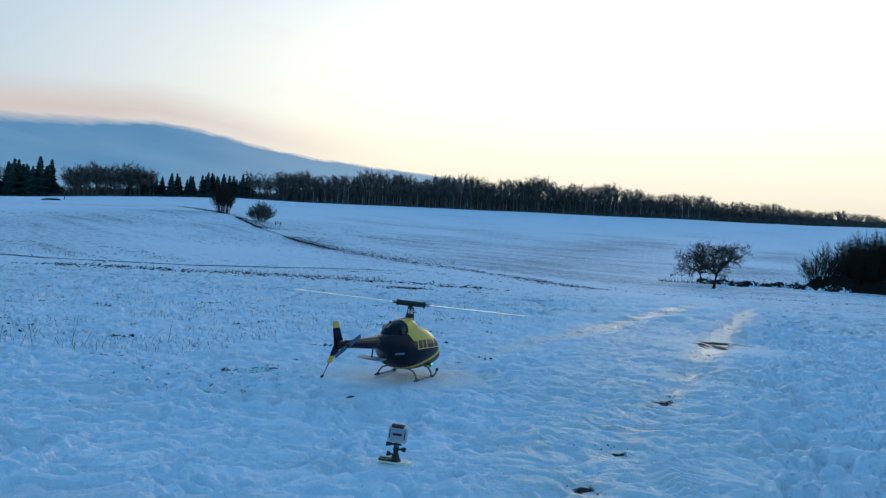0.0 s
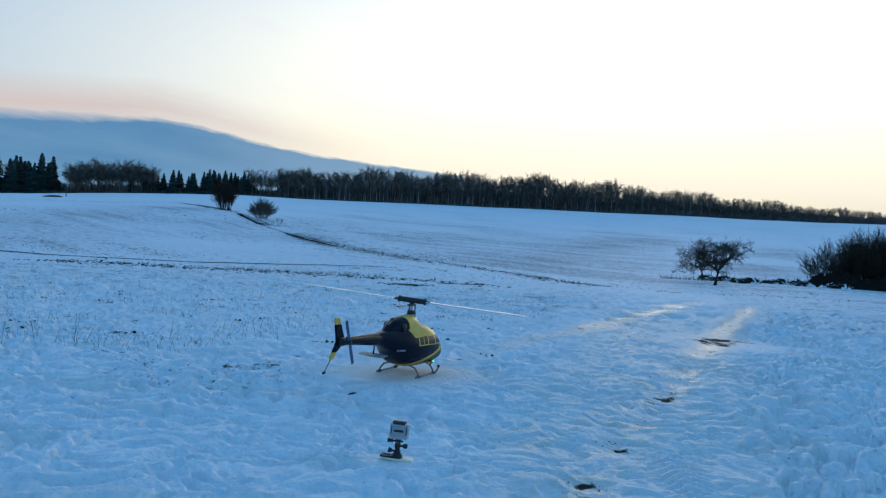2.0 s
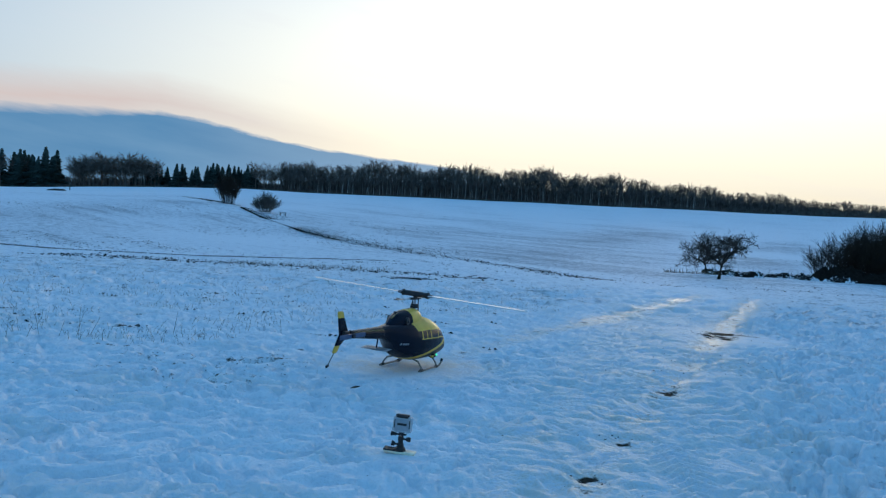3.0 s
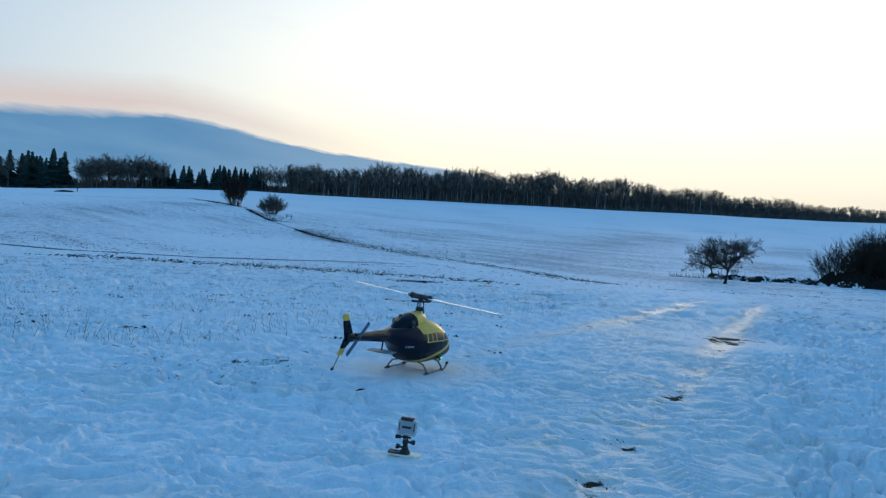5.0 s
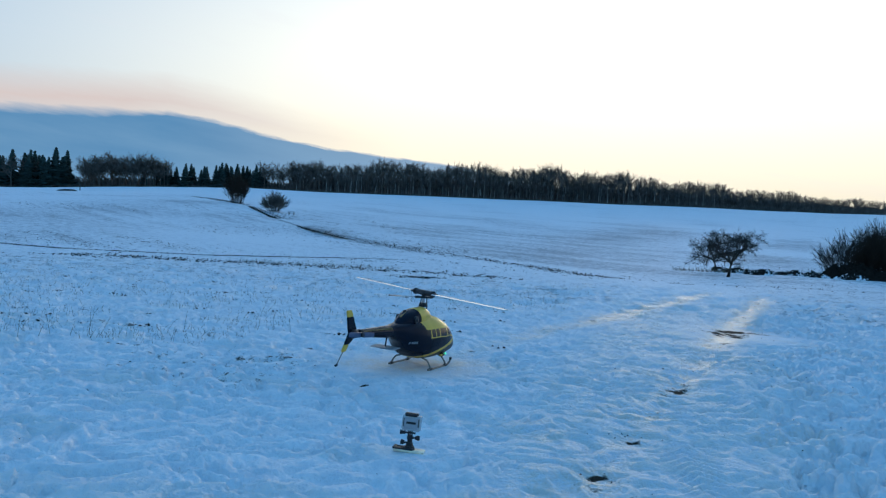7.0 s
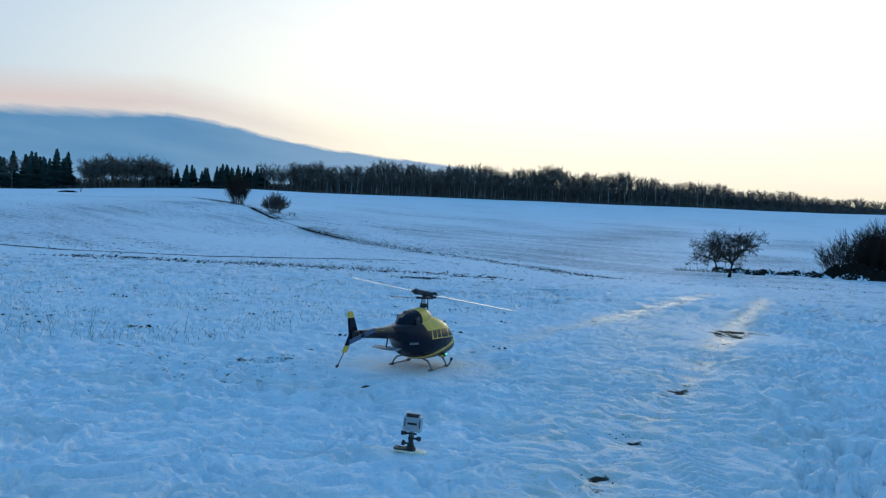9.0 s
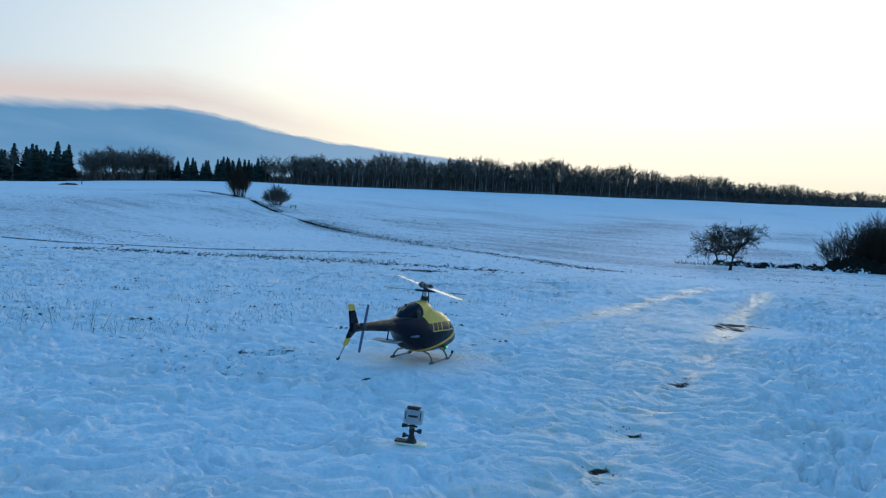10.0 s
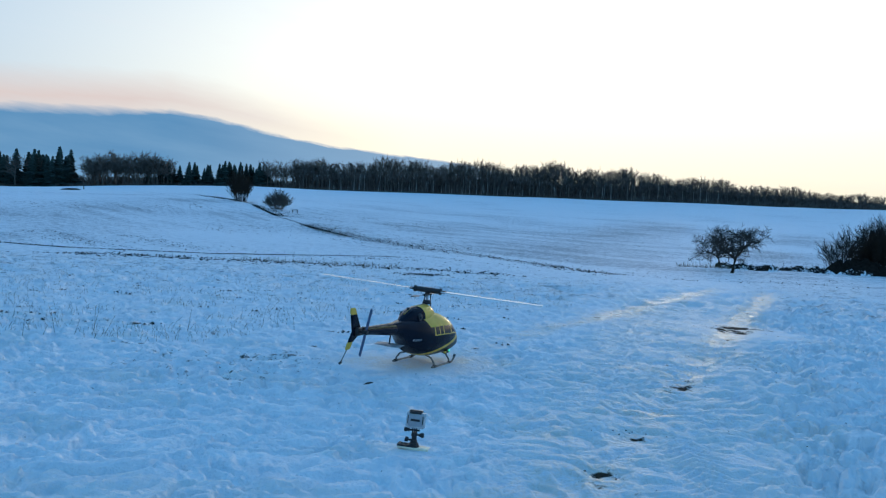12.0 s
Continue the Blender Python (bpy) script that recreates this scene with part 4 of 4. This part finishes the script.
# dark earth heap in front of the thicket and low brush heaps beside it
def heap(name, cx, cy, lx, ly, hz, seed, label, mat=EARTH, kind="", turn=0.0, res=26):
    k = np.linspace(-1, 1, res + 1)
    u, v = np.meshgrid(k, k, indexing="ij")
    r = np.minimum(1.0, np.hypot(u, v))
    c, s = math.cos(turn), math.sin(turn)
    x, y = c * u * lx - s * v * ly, s * u * lx + c * v * ly
    nz = perlin((cx + x) * 1.1, (cy + y) * 1.1, seed) + 0.9 * perlin((cx + x) * 2.7, (cy + y) * 2.7, seed + 1)
    h = np.where(r < 1, hz * np.sqrt(np.maximum(0, 1 - r * r)) * (1 + 0.35 * nz), -0.1)
    z = land(cx + x, cy + y) - ground_z(cx, cy) + h
    vs = np.stack([x, y, z], -1).reshape(-1, 3).tolist()
    fs = [(i * (res + 1) + j, (i + 1) * (res + 1) + j, (i + 1) * (res + 1) + j + 1, i * (res + 1) + j + 1) for i in range(res) for j in range(res)]
    ob = new(name, mesh_of(name, vs, fs, mat))
    ob.location = (cx, cy, ground_z(cx, cy))
    return tagged(ob, label, "heap", kind=kind)


heap("earth_bank", 44.2, 83.2, 3.6, 2.0, 1.6, 31, "steep dark heap of earth in front of the thicket")
heap("earth_bank", 50.8, 82.4, 6.4, 2.0, 1.35, 35, "long dark heap of earth in front of the thicket")
rngh = np.random.RandomState(4)
for k in range(24):
    u = k / 23
    heap("brush_mound", 33.0 + 11.0 * u + rngh.uniform(-0.5, 0.5), 88.5 - 3 * u + rngh.uniform(-5, 5), rngh.uniform(0.9, 2.2), rngh.uniform(0.4, 0.8), rngh.uniform(0.35, 0.75), 40 + k,
         "low dark heap of brush half covered by snow", HEAP, res=18)


# sticks poking out of the brush heaps
def brushwood():
    rng = np.random.RandomState(9)
    segs = []
    for _ in range(420):
        x, y = rng.uniform(32.5, 46), rng.uniform(83, 93)
        p = np.array([x, y, ground_z(x, y) + rng.uniform(-0.05, 0.2)])
        d = np.array([rng.normal(0, 1), rng.normal(0, 0.6), abs(rng.normal(0, 0.35))])
        segs.append((p, p + d / np.linalg.norm(d) * rng.uniform(0.3, 1.1), rng.uniform(0.02, 0.05), 0.012))
    v, f = stems(segs, 3)
    tagged(new("brushwood", fast_mesh("brushwood", v, f, TWIG)), "dark cut branches scattered between the heaps", "brushwood", kind="stuff")


brushwood()


# ---------------------------------------------------------------- the wood on the hill
def wood_templates(seed, n, height):
    out = []
    for k in range(n):
        rng = np.random.RandomState(seed + k)
        segs = grow(rng, (0, 0, 0), (0, 0, 1), height * 0.80, 0.19, 0, 0, 0, 0.015)
        trunk = [q[1] for q in segs]
        segs += grow(rng, (1.3, 0.6, 0), (0.03, 0, 1), height * 0.66, 0.11, 0, 0, 0, 0.02)
        for j in range(12):
            f = rng.uniform(0.42, 1.0)
            o = trunk[-1] * f
            a = rng.uniform(0, 2 * math.pi)
            w = np.array([math.cos(a) * 0.55, math.sin(a) * 0.55, 1.0])
            grow(rng, o, w, height * (0.31 - 0.11 * f) * rng.uniform(0.75, 1.1), 0.07, 2, 2, 0.50, 0.10, 0.68, 0.02, segs, 2)
        out.append((stems([q for q in segs], 3, 0.042), segs))
    return out


def joined(name, placed, mat, label, kind="stuff", category="woods"):
    """Many copies of template stems in one mesh: rows of (verts, faces, x, y, z, turn, scale across, scale up)."""
    vs, fs, n = [], [], 0
    for v, f, x, y, z, a, sx, sz in placed:
        c, s = math.cos(a), math.sin(a)
        w = np.empty_like(v)
        w[:, 0], w[:, 1], w[:, 2] = (c * v[:, 0] - s * v[:, 1]) * sx + x, (s * v[:, 0] + c * v[:, 1]) * sx + y, v[:, 2] * sz + z
        vs.append(w)
        fs.append(f + n)
        n += len(v)
    return tagged(new(name, fast_mesh(name, np.concatenate(vs), np.concatenate(fs), mat)), label, category, kind=kind)


def canopy(u):
    """Height of the wood along the ridge."""
    return float(np.interp(u, [-0.7, -0.5, -0.42, -0.3, -0.22, -0.1, 0.1, 0.2, 0.3, 0.4, 0.5, 0.6, 0.75], [15.5, 13.0, 13.5, 10.5, 11.2, 13.5, 14.2, 13.2, 11.0, 8.8, 7.0, 5.6, 5.0]))


def build_wood():
    rng = np.random.RandomState(77)
    temps = wood_templates(300, 6, 10.0)
    dark, pale = [], []
    poles = [stems(grow(np.random.RandomState(700 + k), (0, 0, 0), (0.03, 0, 1), 6.4, 0.15, 0, 0, 0, 0.03), 4) for k in range(3)]
    for row in range(3):
        d = 352 + row * 7
        u = -0.20
        while u < 0.72:
            x, y = u * d, d + rng.uniform(-2, 2)
            h = canopy(u) * rng.uniform(0.91, 1.02) * (1 + 0.07 * math.sin(u * 61) + 0.05 * math.sin(u * 143 + 1)) + row * 0.15
            (v, f), _ = temps[rng.randint(6)]
            dark.append((v, f, x, y, ground_z(x, y) - 0.3, rng.uniform(0, 6.3), 1.0 * h / 10, h / 10))
            if row < 2 and rng.rand() < 0.62 + 0.3 * math.sin(u * 83) and u < 0.36:
                v, f = poles[rng.randint(3)]
                pale.append((v, f, x + 1.2, y - 1, ground_z(x, y) - 0.3, rng.uniform(0, 6.3), rng.uniform(0.5, 1.35), h / 10 * rng.uniform(0.5, 1.1)))
            u += rng.uniform(1.7, 3.5) / d
    # broadleaved trees among the spruces
    for u0, u1, n in ((-0.48, -0.365, 70), (-0.25, -0.19, 20), (-0.66, -0.55, 8)):
        for k in range(n):
            u = rng.uniform(u0, u1)
            d = rng.uniform(345, 365)
            x, y = u * d, d
            h = canopy(u) * rng.uniform(0.85, 1.05) * (0.78 + 0.28 * math.sin(u * 190) ** 2)
            (v, f), _ = temps[rng.randint(6)]
            dark.append((v, f, x, y, ground_z(x, y) - 0.3, rng.uniform(0, 6.3), 1.35 * h / 10, h / 10))
    joined("bare_wood", dark, WOODS, "leafless brown broadleaved wood along the snowy ridge")
    joined("pale_stems", pale, PALEBARK, "pale slender trunks at the edge of the wood")
    under = [stems(shrub(500 + k, 5.0, 15, 0.75, 0.09, 1, 1.5, 2, 0.3), 3, 0.10) for k in range(3)]
    tall = [stems(shrub(520 + k, 5.0, 15, 0.55, 0.13, 1, 1.5, 2, 0.1), 3, 0.13) for k in range(3)]
    low = []
    for row in range(2):
        u = -0.66
        while u < 0.72:
            d = 350 + 9 * row + rng.uniform(-1, 1)
            v, f = under[rng.randint(3)]
            h = rng.uniform(0.5, 0.85) * (1.0 if u > 0.22 else 0.6)
            x = u * d
            low.append((v, f, x, d, ground_z(x, d) - 0.4, rng.uniform(0, 6.3), 1.0, h))
            u += rng.uniform(2.4, 3.8) / d
    u = -0.66
    while u < 0.74:
        for row in range(3 if u > -0.2 else 2):
            d = 378 + 6 * row + rng.uniform(-2, 2)
            v, f = tall[rng.randint(3)]
            x = u * d
            low.append((v, f, x, d, ground_z(x, d) - 0.4, rng.uniform(0, 6.3), 2.3, canopy(u) / 5.0 * rng.uniform(0.70, 0.86) * (1.0 if u < 0.24 else 1.13) * (1 if u > -0.2 else 0.58)))
        u += rng.uniform(2.2, 3.6) / 380
    joined("undergrowth", low, WOODS, "dark bare undergrowth along the foot of the wood")


build_wood()


def spruce(seed, label):
    rng = np.random.RandomState(seed)
    h = 12.0
    t = thing("spruce", Matrix(), label, "spruce tree", "spruces on the ridge")
    bm = rod(bmesh.new(), (0, 0, -0.5), (0, 0, h * 0.97), 0.2, 0.02, 6)
    part("trunk", bm, BARK, t)
    vs, fs = [], []
    z = 0.6
    while z < h:
        reach = (h - z) / h * 2.5 * rng.uniform(0.55, 1.2) + 0.14
        for k in range(9):
            a = rng.uniform(0, 2 * math.pi)
            r = reach * rng.uniform(0.6, 1.1)
            c, s = math.cos(a), math.sin(a)
            wd = 0.20 + 0.22 * r
            zz = z + rng.uniform(-0.25, 0.25)
            n = len(vs)
            droop = 0.28 * r
            vs += [(0, 0, zz + 0.25), (c * r * 0.55 - s * wd, s * r * 0.55 + c * wd, zz - droop * 0.5), (c * r, s * r, zz - droop + 0.12), (c * r * 0.55 + s * wd, s * r * 0.55 - c * wd, zz - droop * 0.5), (c * r * 0.5, s * r * 0.5, zz - droop - 0.3)]
            fs += [(n, n + 1, n + 2), (n, n + 2, n + 3), (n, n + 4, n + 1), (n, n + 3, n + 4), (n + 1, n + 4, n + 2), (n + 2, n + 4, n + 3)]
        z += 0.42
    ob = new("crown", mesh_of("crown", vs, fs, NEEDLE))
    ob.parent = t
    return t


SPRUCES = [spruce(60 + k, "dark green spruce with a pointed top on the snowy ridge") for k in range(3)]
rngs = np.random.RandomState(15)
spots = [(rngs.uniform(-0.64, -0.50), rngs.uniform(13.0, 17.5)) for _ in range(30)] + [(rngs.uniform(-0.37, -0.24), rngs.uniform(7.5, 11.5)) for _ in range(46)]
spots += [(-0.512, 18.5), (-0.497, 17.2), (-0.545, 17.0), (-0.335, 11.2), (-0.295, 11.4), (-0.275, 11.3), (-0.262, 10.8), (-0.245, 10.2), (-0.38, 9.5), (-0.395, 9.0)]
for k, (u, hgt) in enumerate(spots):
    d = 350 + (k * 7) % 16
    m = Matrix.Translation((u * d, d, ground_z(u * d, d) - 0.3)) @ Matrix.Rotation(k * 1.7, 4, "Z")
    src = SPRUCES[k % 3]
    ob = src if k < 3 else copy_thing(src, m)
    ob.matrix_basis = m @ Matrix.Diagonal((hgt / 5.6, hgt / 5.6, hgt / 12.0, 1))


# ---------------------------------------------------------------- clods, tufts and stalks
def clods(name, spots_, label, mat=EARTH):
    """Little four-sided lumps: rows of x, y, size."""
    rng = np.random.RandomState(len(spots_))
    p = np.array(spots_)
    z = land(p[:, 0], p[:, 1])
    n = len(p)
    a = rng.uniform(0, 6.3, n)
    vs = []
    for k in range(5):
        t = a + k * 2 * math.pi / 5
        rr = p[:, 2] * rng.uniform(0.6, 1.25, n)
        vs.append(np.stack([p[:, 0] + rr * np.cos(t), p[:, 1] + rr * np.sin(t), z - 0.3 * p[:, 2]], 1))
    vs.append(np.stack([p[:, 0] + rng.normal(0, 0.2, n) * p[:, 2], p[:, 1], z + p[:, 2] * rng.uniform(0.2, 0.6, n)], 1))
    v = np.stack(vs, 1).reshape(-1, 3)
    i = np.arange(n)[:, None] * 6
    f = np.concatenate([i + np.array([[k, (k + 1) % 5, 5]]) for k in range(5)])
    return tagged(new(name, fast_mesh(name, v, f, mat)), label, "clods", kind="stuff")


DITCH = [(-69.4, 208), (-51.6, 181), (-45.6, 172), (-30, 133), (-22.85, 116.8), (-17.2, 103.8), (-11.1, 91.6), (-5.6, 80.9), (-0.7, 72.2), (6.6, 65), (12.4, 49.8)]
BALK = [(-27, 44.5), (-20.75, 41.2), (-16.7, 41.7), (-13.2, 42.4), (-10.8, 48.3), (-7.5, 55), (-2.5, 54.2)]


def along(line, t):
    s = np.array([0] + [math.hypot(b[0] - a[0], b[1] - a[1]) for a, b in zip(line, line[1:])]).cumsum()
    return float(np.interp(t * s[-1], s, [p[0] for p in line])), float(np.interp(t * s[-1], s, [p[1] for p in line]))


def build_scatter():
    rng = np.random.RandomState(33)
    rows = []
    for _ in range(3600):
        t = rng.uniform(0, 0.86)
        x, y = along(DITCH, t)
        o = abs(rng.normal(0, 1))
        band = (0.5 if t < 0.35 else 0.7 + 4.5 * max(0, (t - 0.35))) * (1.5 if t > 0.75 else 1)
        rows.append((x + o * band * 1.8, y + o * band * 0.85 + rng.normal(0, 0.5), rng.uniform(0.03, 0.085) * (0.6 + y / 200) * (0.6 if t > 0.8 else 1)))
    for _ in range(2600):
        t = rng.uniform(0.45, 0.97)
        x, y = along(DITCH, t)
        o = rng.normal(0.6, 1.0) * (0.6 + 2.2 * (t - 0.45))
        rows.append((x + 0.9 * o, y + 0.42 * o + rng.normal(0, 0.6), rng.uniform(0.04, 0.10)))
    for _ in range(1500):
        t = rng.uniform(0.30, 0.72)
        x, y = along(DITCH, t)
        rows.append((x + rng.normal(0, 0.10), y + rng.normal(0, 0.2), rng.uniform(0.07, 0.17)))
    for _ in range(260):
        t = rng.uniform(0.0, 0.28)
        x, y = along(DITCH, t)
        rows.append((x + rng.normal(0, 0.7), y + rng.normal(0, 0.7), rng.uniform(0.12, 0.38)))
    clods("ditch_clods", rows, "dark clods of bare earth along the furrowed field edge")
    rows = []
    for _ in range(1700):
        x, y = along(BALK, rng.rand() ** 0.9)
        rows.append((x + rng.normal(0, 0.2), y + abs(rng.normal(0, 0.35)), rng.uniform(0.02, 0.065)))
    for _ in range(900):
        x = rng.uniform(-17, 2.5)
        rows.append((x, 29.5 - 0.25 * x + rng.normal(0, 2.2), rng.uniform(0.02, 0.08)))
    for _ in range(210):
        rows.append((-0.7 + rng.normal(0, 0.35), 20.5 + rng.normal(0, 0.45), rng.uniform(0.015, 0.045)))
    for _ in range(90):
        rows.append((rng.uniform(0.3, 1.7), 26.0 + rng.normal(0, 0.12), rng.uniform(0.02, 0.05)))
    for _ in range(9000):
        u, d = rng.uniform(-0.64, 0.02), 45 + 110 * rng.rand()
        if abs((u * d * 0.8 + d * 0.6) % 7.5 - 3.7) < 1.5 and perlin(np.array([u * d * 0.06]), np.array([d * 0.04]), 61)[0] > -0.05:
            rows.append((u * d, d, rng.uniform(0.02, 0.06) * (0.5 + d / 90)))
    for _ in range(1800):
        u, d = rng.uniform(-0.62, 0.55), rng.uniform(42, 150)
        rows.append((u * d, d, rng.uniform(0.02, 0.07) * (0.5 + d / 90)))
    clods("field_clods", rows, "dark clods and stubble poking through the snow")
    rows = []
    for _ in range(420):
        d = rng.uniform(2.3, 14)
        rows.append((rng.uniform(-0.62, 0.62) * d, d, rng.uniform(0.001, 0.0042) * (0.6 + d / 8)))
    for cx, cy, sx, sy, n in ((0.72, 2.98, 0.10, 0.03, 9), (0.52, 2.43, 0.07, 0.05, 10), (2.9, 7.6, 0.3, 0.25, 50), (-1.2, 4.1, 0.35, 0.2, 60), (1.7, 4.9, 0.4, 0.5, 40)):
        for _ in range(n):
            rows.append((cx + rng.normal(0, sx), cy + rng.normal(0, sy), rng.uniform(0.002, 0.006)))
    for _ in range(150):
        cy = rng.uniform(5.2, 22)
        cx = rng.uniform(-0.62, 0.12) * cy
        for _ in range(5):
            rows.append((cx + rng.normal(0, 0.04), cy + rng.normal(0, 0.05), rng.uniform(0.006, 0.017)))
    clods("mud_crumbs", rows, "small crumbs of frozen mud on the snow")
    # dry grass in the meadow
    segs = []
    for _ in range(9500):
        d = 4.7 + 19 * rng.rand() ** 1.25
        u = rng.uniform(-0.66, 0.20)
        if u > -0.30 + 0.09 * (d - 4.7) and d < 10:
            continue
        x, y = u * d, d
        if perlin(np.array([x * 1.1]), np.array([y * 1.1]), 41)[0] < -0.05:
            continue
        p = np.array([x, y, ground_z(x, y) - 0.01])
        h = rng.uniform(0.015, 0.06) * (2.0 if rng.rand() < 0.06 else 1)
        w = np.array([rng.normal(0, 0.35), rng.normal(0, 0.3), 1.0])
        q = p + w * h * 0.6
        segs.append((p, q, 0.0010, 0.0008))
        segs.append((q, q + (w + np.array([rng.normal(0, 0.3), 0, -0.2])) * h * 0.45, 0.001, 0.0006))
    for x, y, h, l in ((-2.25, 4.9, 0.19, 0.03), (-2.27, 4.92, 0.15, 0.25), (-2.45, 4.8, 0.13, -0.2), (-2.35, 4.85, 0.10, 0.3), (-2.6, 4.7, 0.14, 0.1), (-2.2, 4.95, 0.12, 0.5), (-1.75, 5.2, 0.16, 0.15), (-2.5, 4.75, 0.08, 0.4), (-1.1, 5.6, 0.1, -0.1)):
        p = np.array([x, y, ground_z(x, y) - 0.01])
        q = p + np.array([l * h, 0, h])
        segs += [(p, q, 0.0016, 0.0009)]
    for _ in range(260):
        x = rng.uniform(-9, -2.0)
        y = 33 + rng.normal(0, 1.2)
        p = np.array([x, y, ground_z(x, y) - 0.02])
        segs.append((p, p + np.array([rng.normal(0, 0.08), 0, rng.uniform(0.05, 0.2)]), 0.008, 0.004))
    for _ in range(220):
        x, y = 27 + rng.uniform(-1, 6.5), 87 + rng.normal(0, 0.8)
        p = np.array([x, y, ground_z(x, y) - 0.02])
        segs.append((p, p + np.array([rng.normal(0, 0.15), 0, rng.uniform(0.2, 0.7)]), 0.03, 0.01))
    v, f = stems(segs, 3)
    tagged(new("dry_grass", fast_mesh("dry_grass", v, f, STRAW)), "thin dry grass stalks standing out of the snow", "grass", kind="stuff")


build_scatter()


# ---------------------------------------------------------------- far small things
def build_bench():
    t = thing("picnic_bench", at(-29.8, 147.6, 0.05, 0.3, 0.75), "small dark timber bench table beside the field bush", "bench")
    part("tabletop", box(bmesh.new(), 1.7, 0.7, 0.08, Matrix.Translation((0, 0, 0.78)), 0.02), WOOD, t)
    for s in (-1, 1):
        part("seat", box(bmesh.new(), 1.7, 0.26, 0.07, Matrix.Translation((0, s * 0.72, 0.46)), 0.02), WOOD, t)
        bm = rod(bmesh.new(), (s * 0.6, -0.7, 0), (s * 0.6, 0.25, 0.76), 0.06)
        rod(bm, (s * 0.6, 0.7, 0), (s * 0.6, -0.25, 0.76), 0.06)
        part("trestle", bm, WOOD, t)


build_bench()


def build_post():
    t = thing("field_post", at(-125.5, 262, 0.1), "short dark timber post on the snowy ridge", "post")
    part("post", rod(bmesh.new(), (0, 0, 0), (0, 0, 2.2), 0.16, 0.13, 8), WOOD, t)


build_post()
heap("brush_mound", -119, 240, 3.2, 1.2, 0.5, 71, "low dark heap of brush half covered by snow", res=14)


# ---------------------------------------------------------------- what moves
def rotor_angle(t):
    """Degrees turned by the slowing main rotor."""
    return 0.493947 * t ** 3 - 33.288527 * t ** 2 + 705.337 * t - 4.9


TAIL_MARKS = [(0, 20), (0.5, 30), (1, 127), (1.5, 165), (2, 113), (2.5, 175), (3, 0), (5, 37), (5.5, 62), (6, 48), (6.5, 124), (7, 175), (9, 10), (9.5, 165), (10, 77), (10.5, 138), (11, 155), (11.5, 145), (12, 70)]


def motions():
    rows, steps = [], 120
    tilt = pose(0, 0, HUB_Z, 0, 0, -HEADING) @ pose(0, 0, 0, 0, 2.2, 0) @ pose(0, 0, 0, 0, 0, HEADING)
    for i in range(steps + 1):
        t = 12.0 * i / steps
        # blade bearing: from the left of the view, by way of the far side, clockwise from above
        rows.append((t, tilt @ pose(0, 0, 0, 0, 0, 180 - rotor_angle(t) + 1.5 - HEADING)))
    walk(MAIN_ROTOR, rows)
    turn, keys = float(TAIL_MARKS[0][1]), [(0.0, float(TAIL_MARKS[0][1]))]
    for (t0, _), (t1, mark) in zip(TAIL_MARKS, TAIL_MARKS[1:]):
        want = min(4.5 * (rotor_angle(t1) - rotor_angle(t0)), 2500 * (t1 - t0))
        turn += want + ((mark - turn - want + 90) % 180) - 90
        keys.append((t1, turn))
    ts, vs = [k[0] for k in keys], [k[1] for k in keys]
    rows = []
    for i in range(361):
        t = i / 30
        rows.append((t, pose(*TAIL_HUB, 0, -float(np.interp(t, ts, vs)), 0)))
    walk(TAIL_ROTOR, rows)
    # the added hood faces back along the view once every 2.58 seconds, a flash
    walk(ADDED_HOOD, [(i / 10, pose(*BEACON, 0, 0, -155 + 360 * (i / 10 - 6.05) / 2.58)) for i in range(121)])


motions()
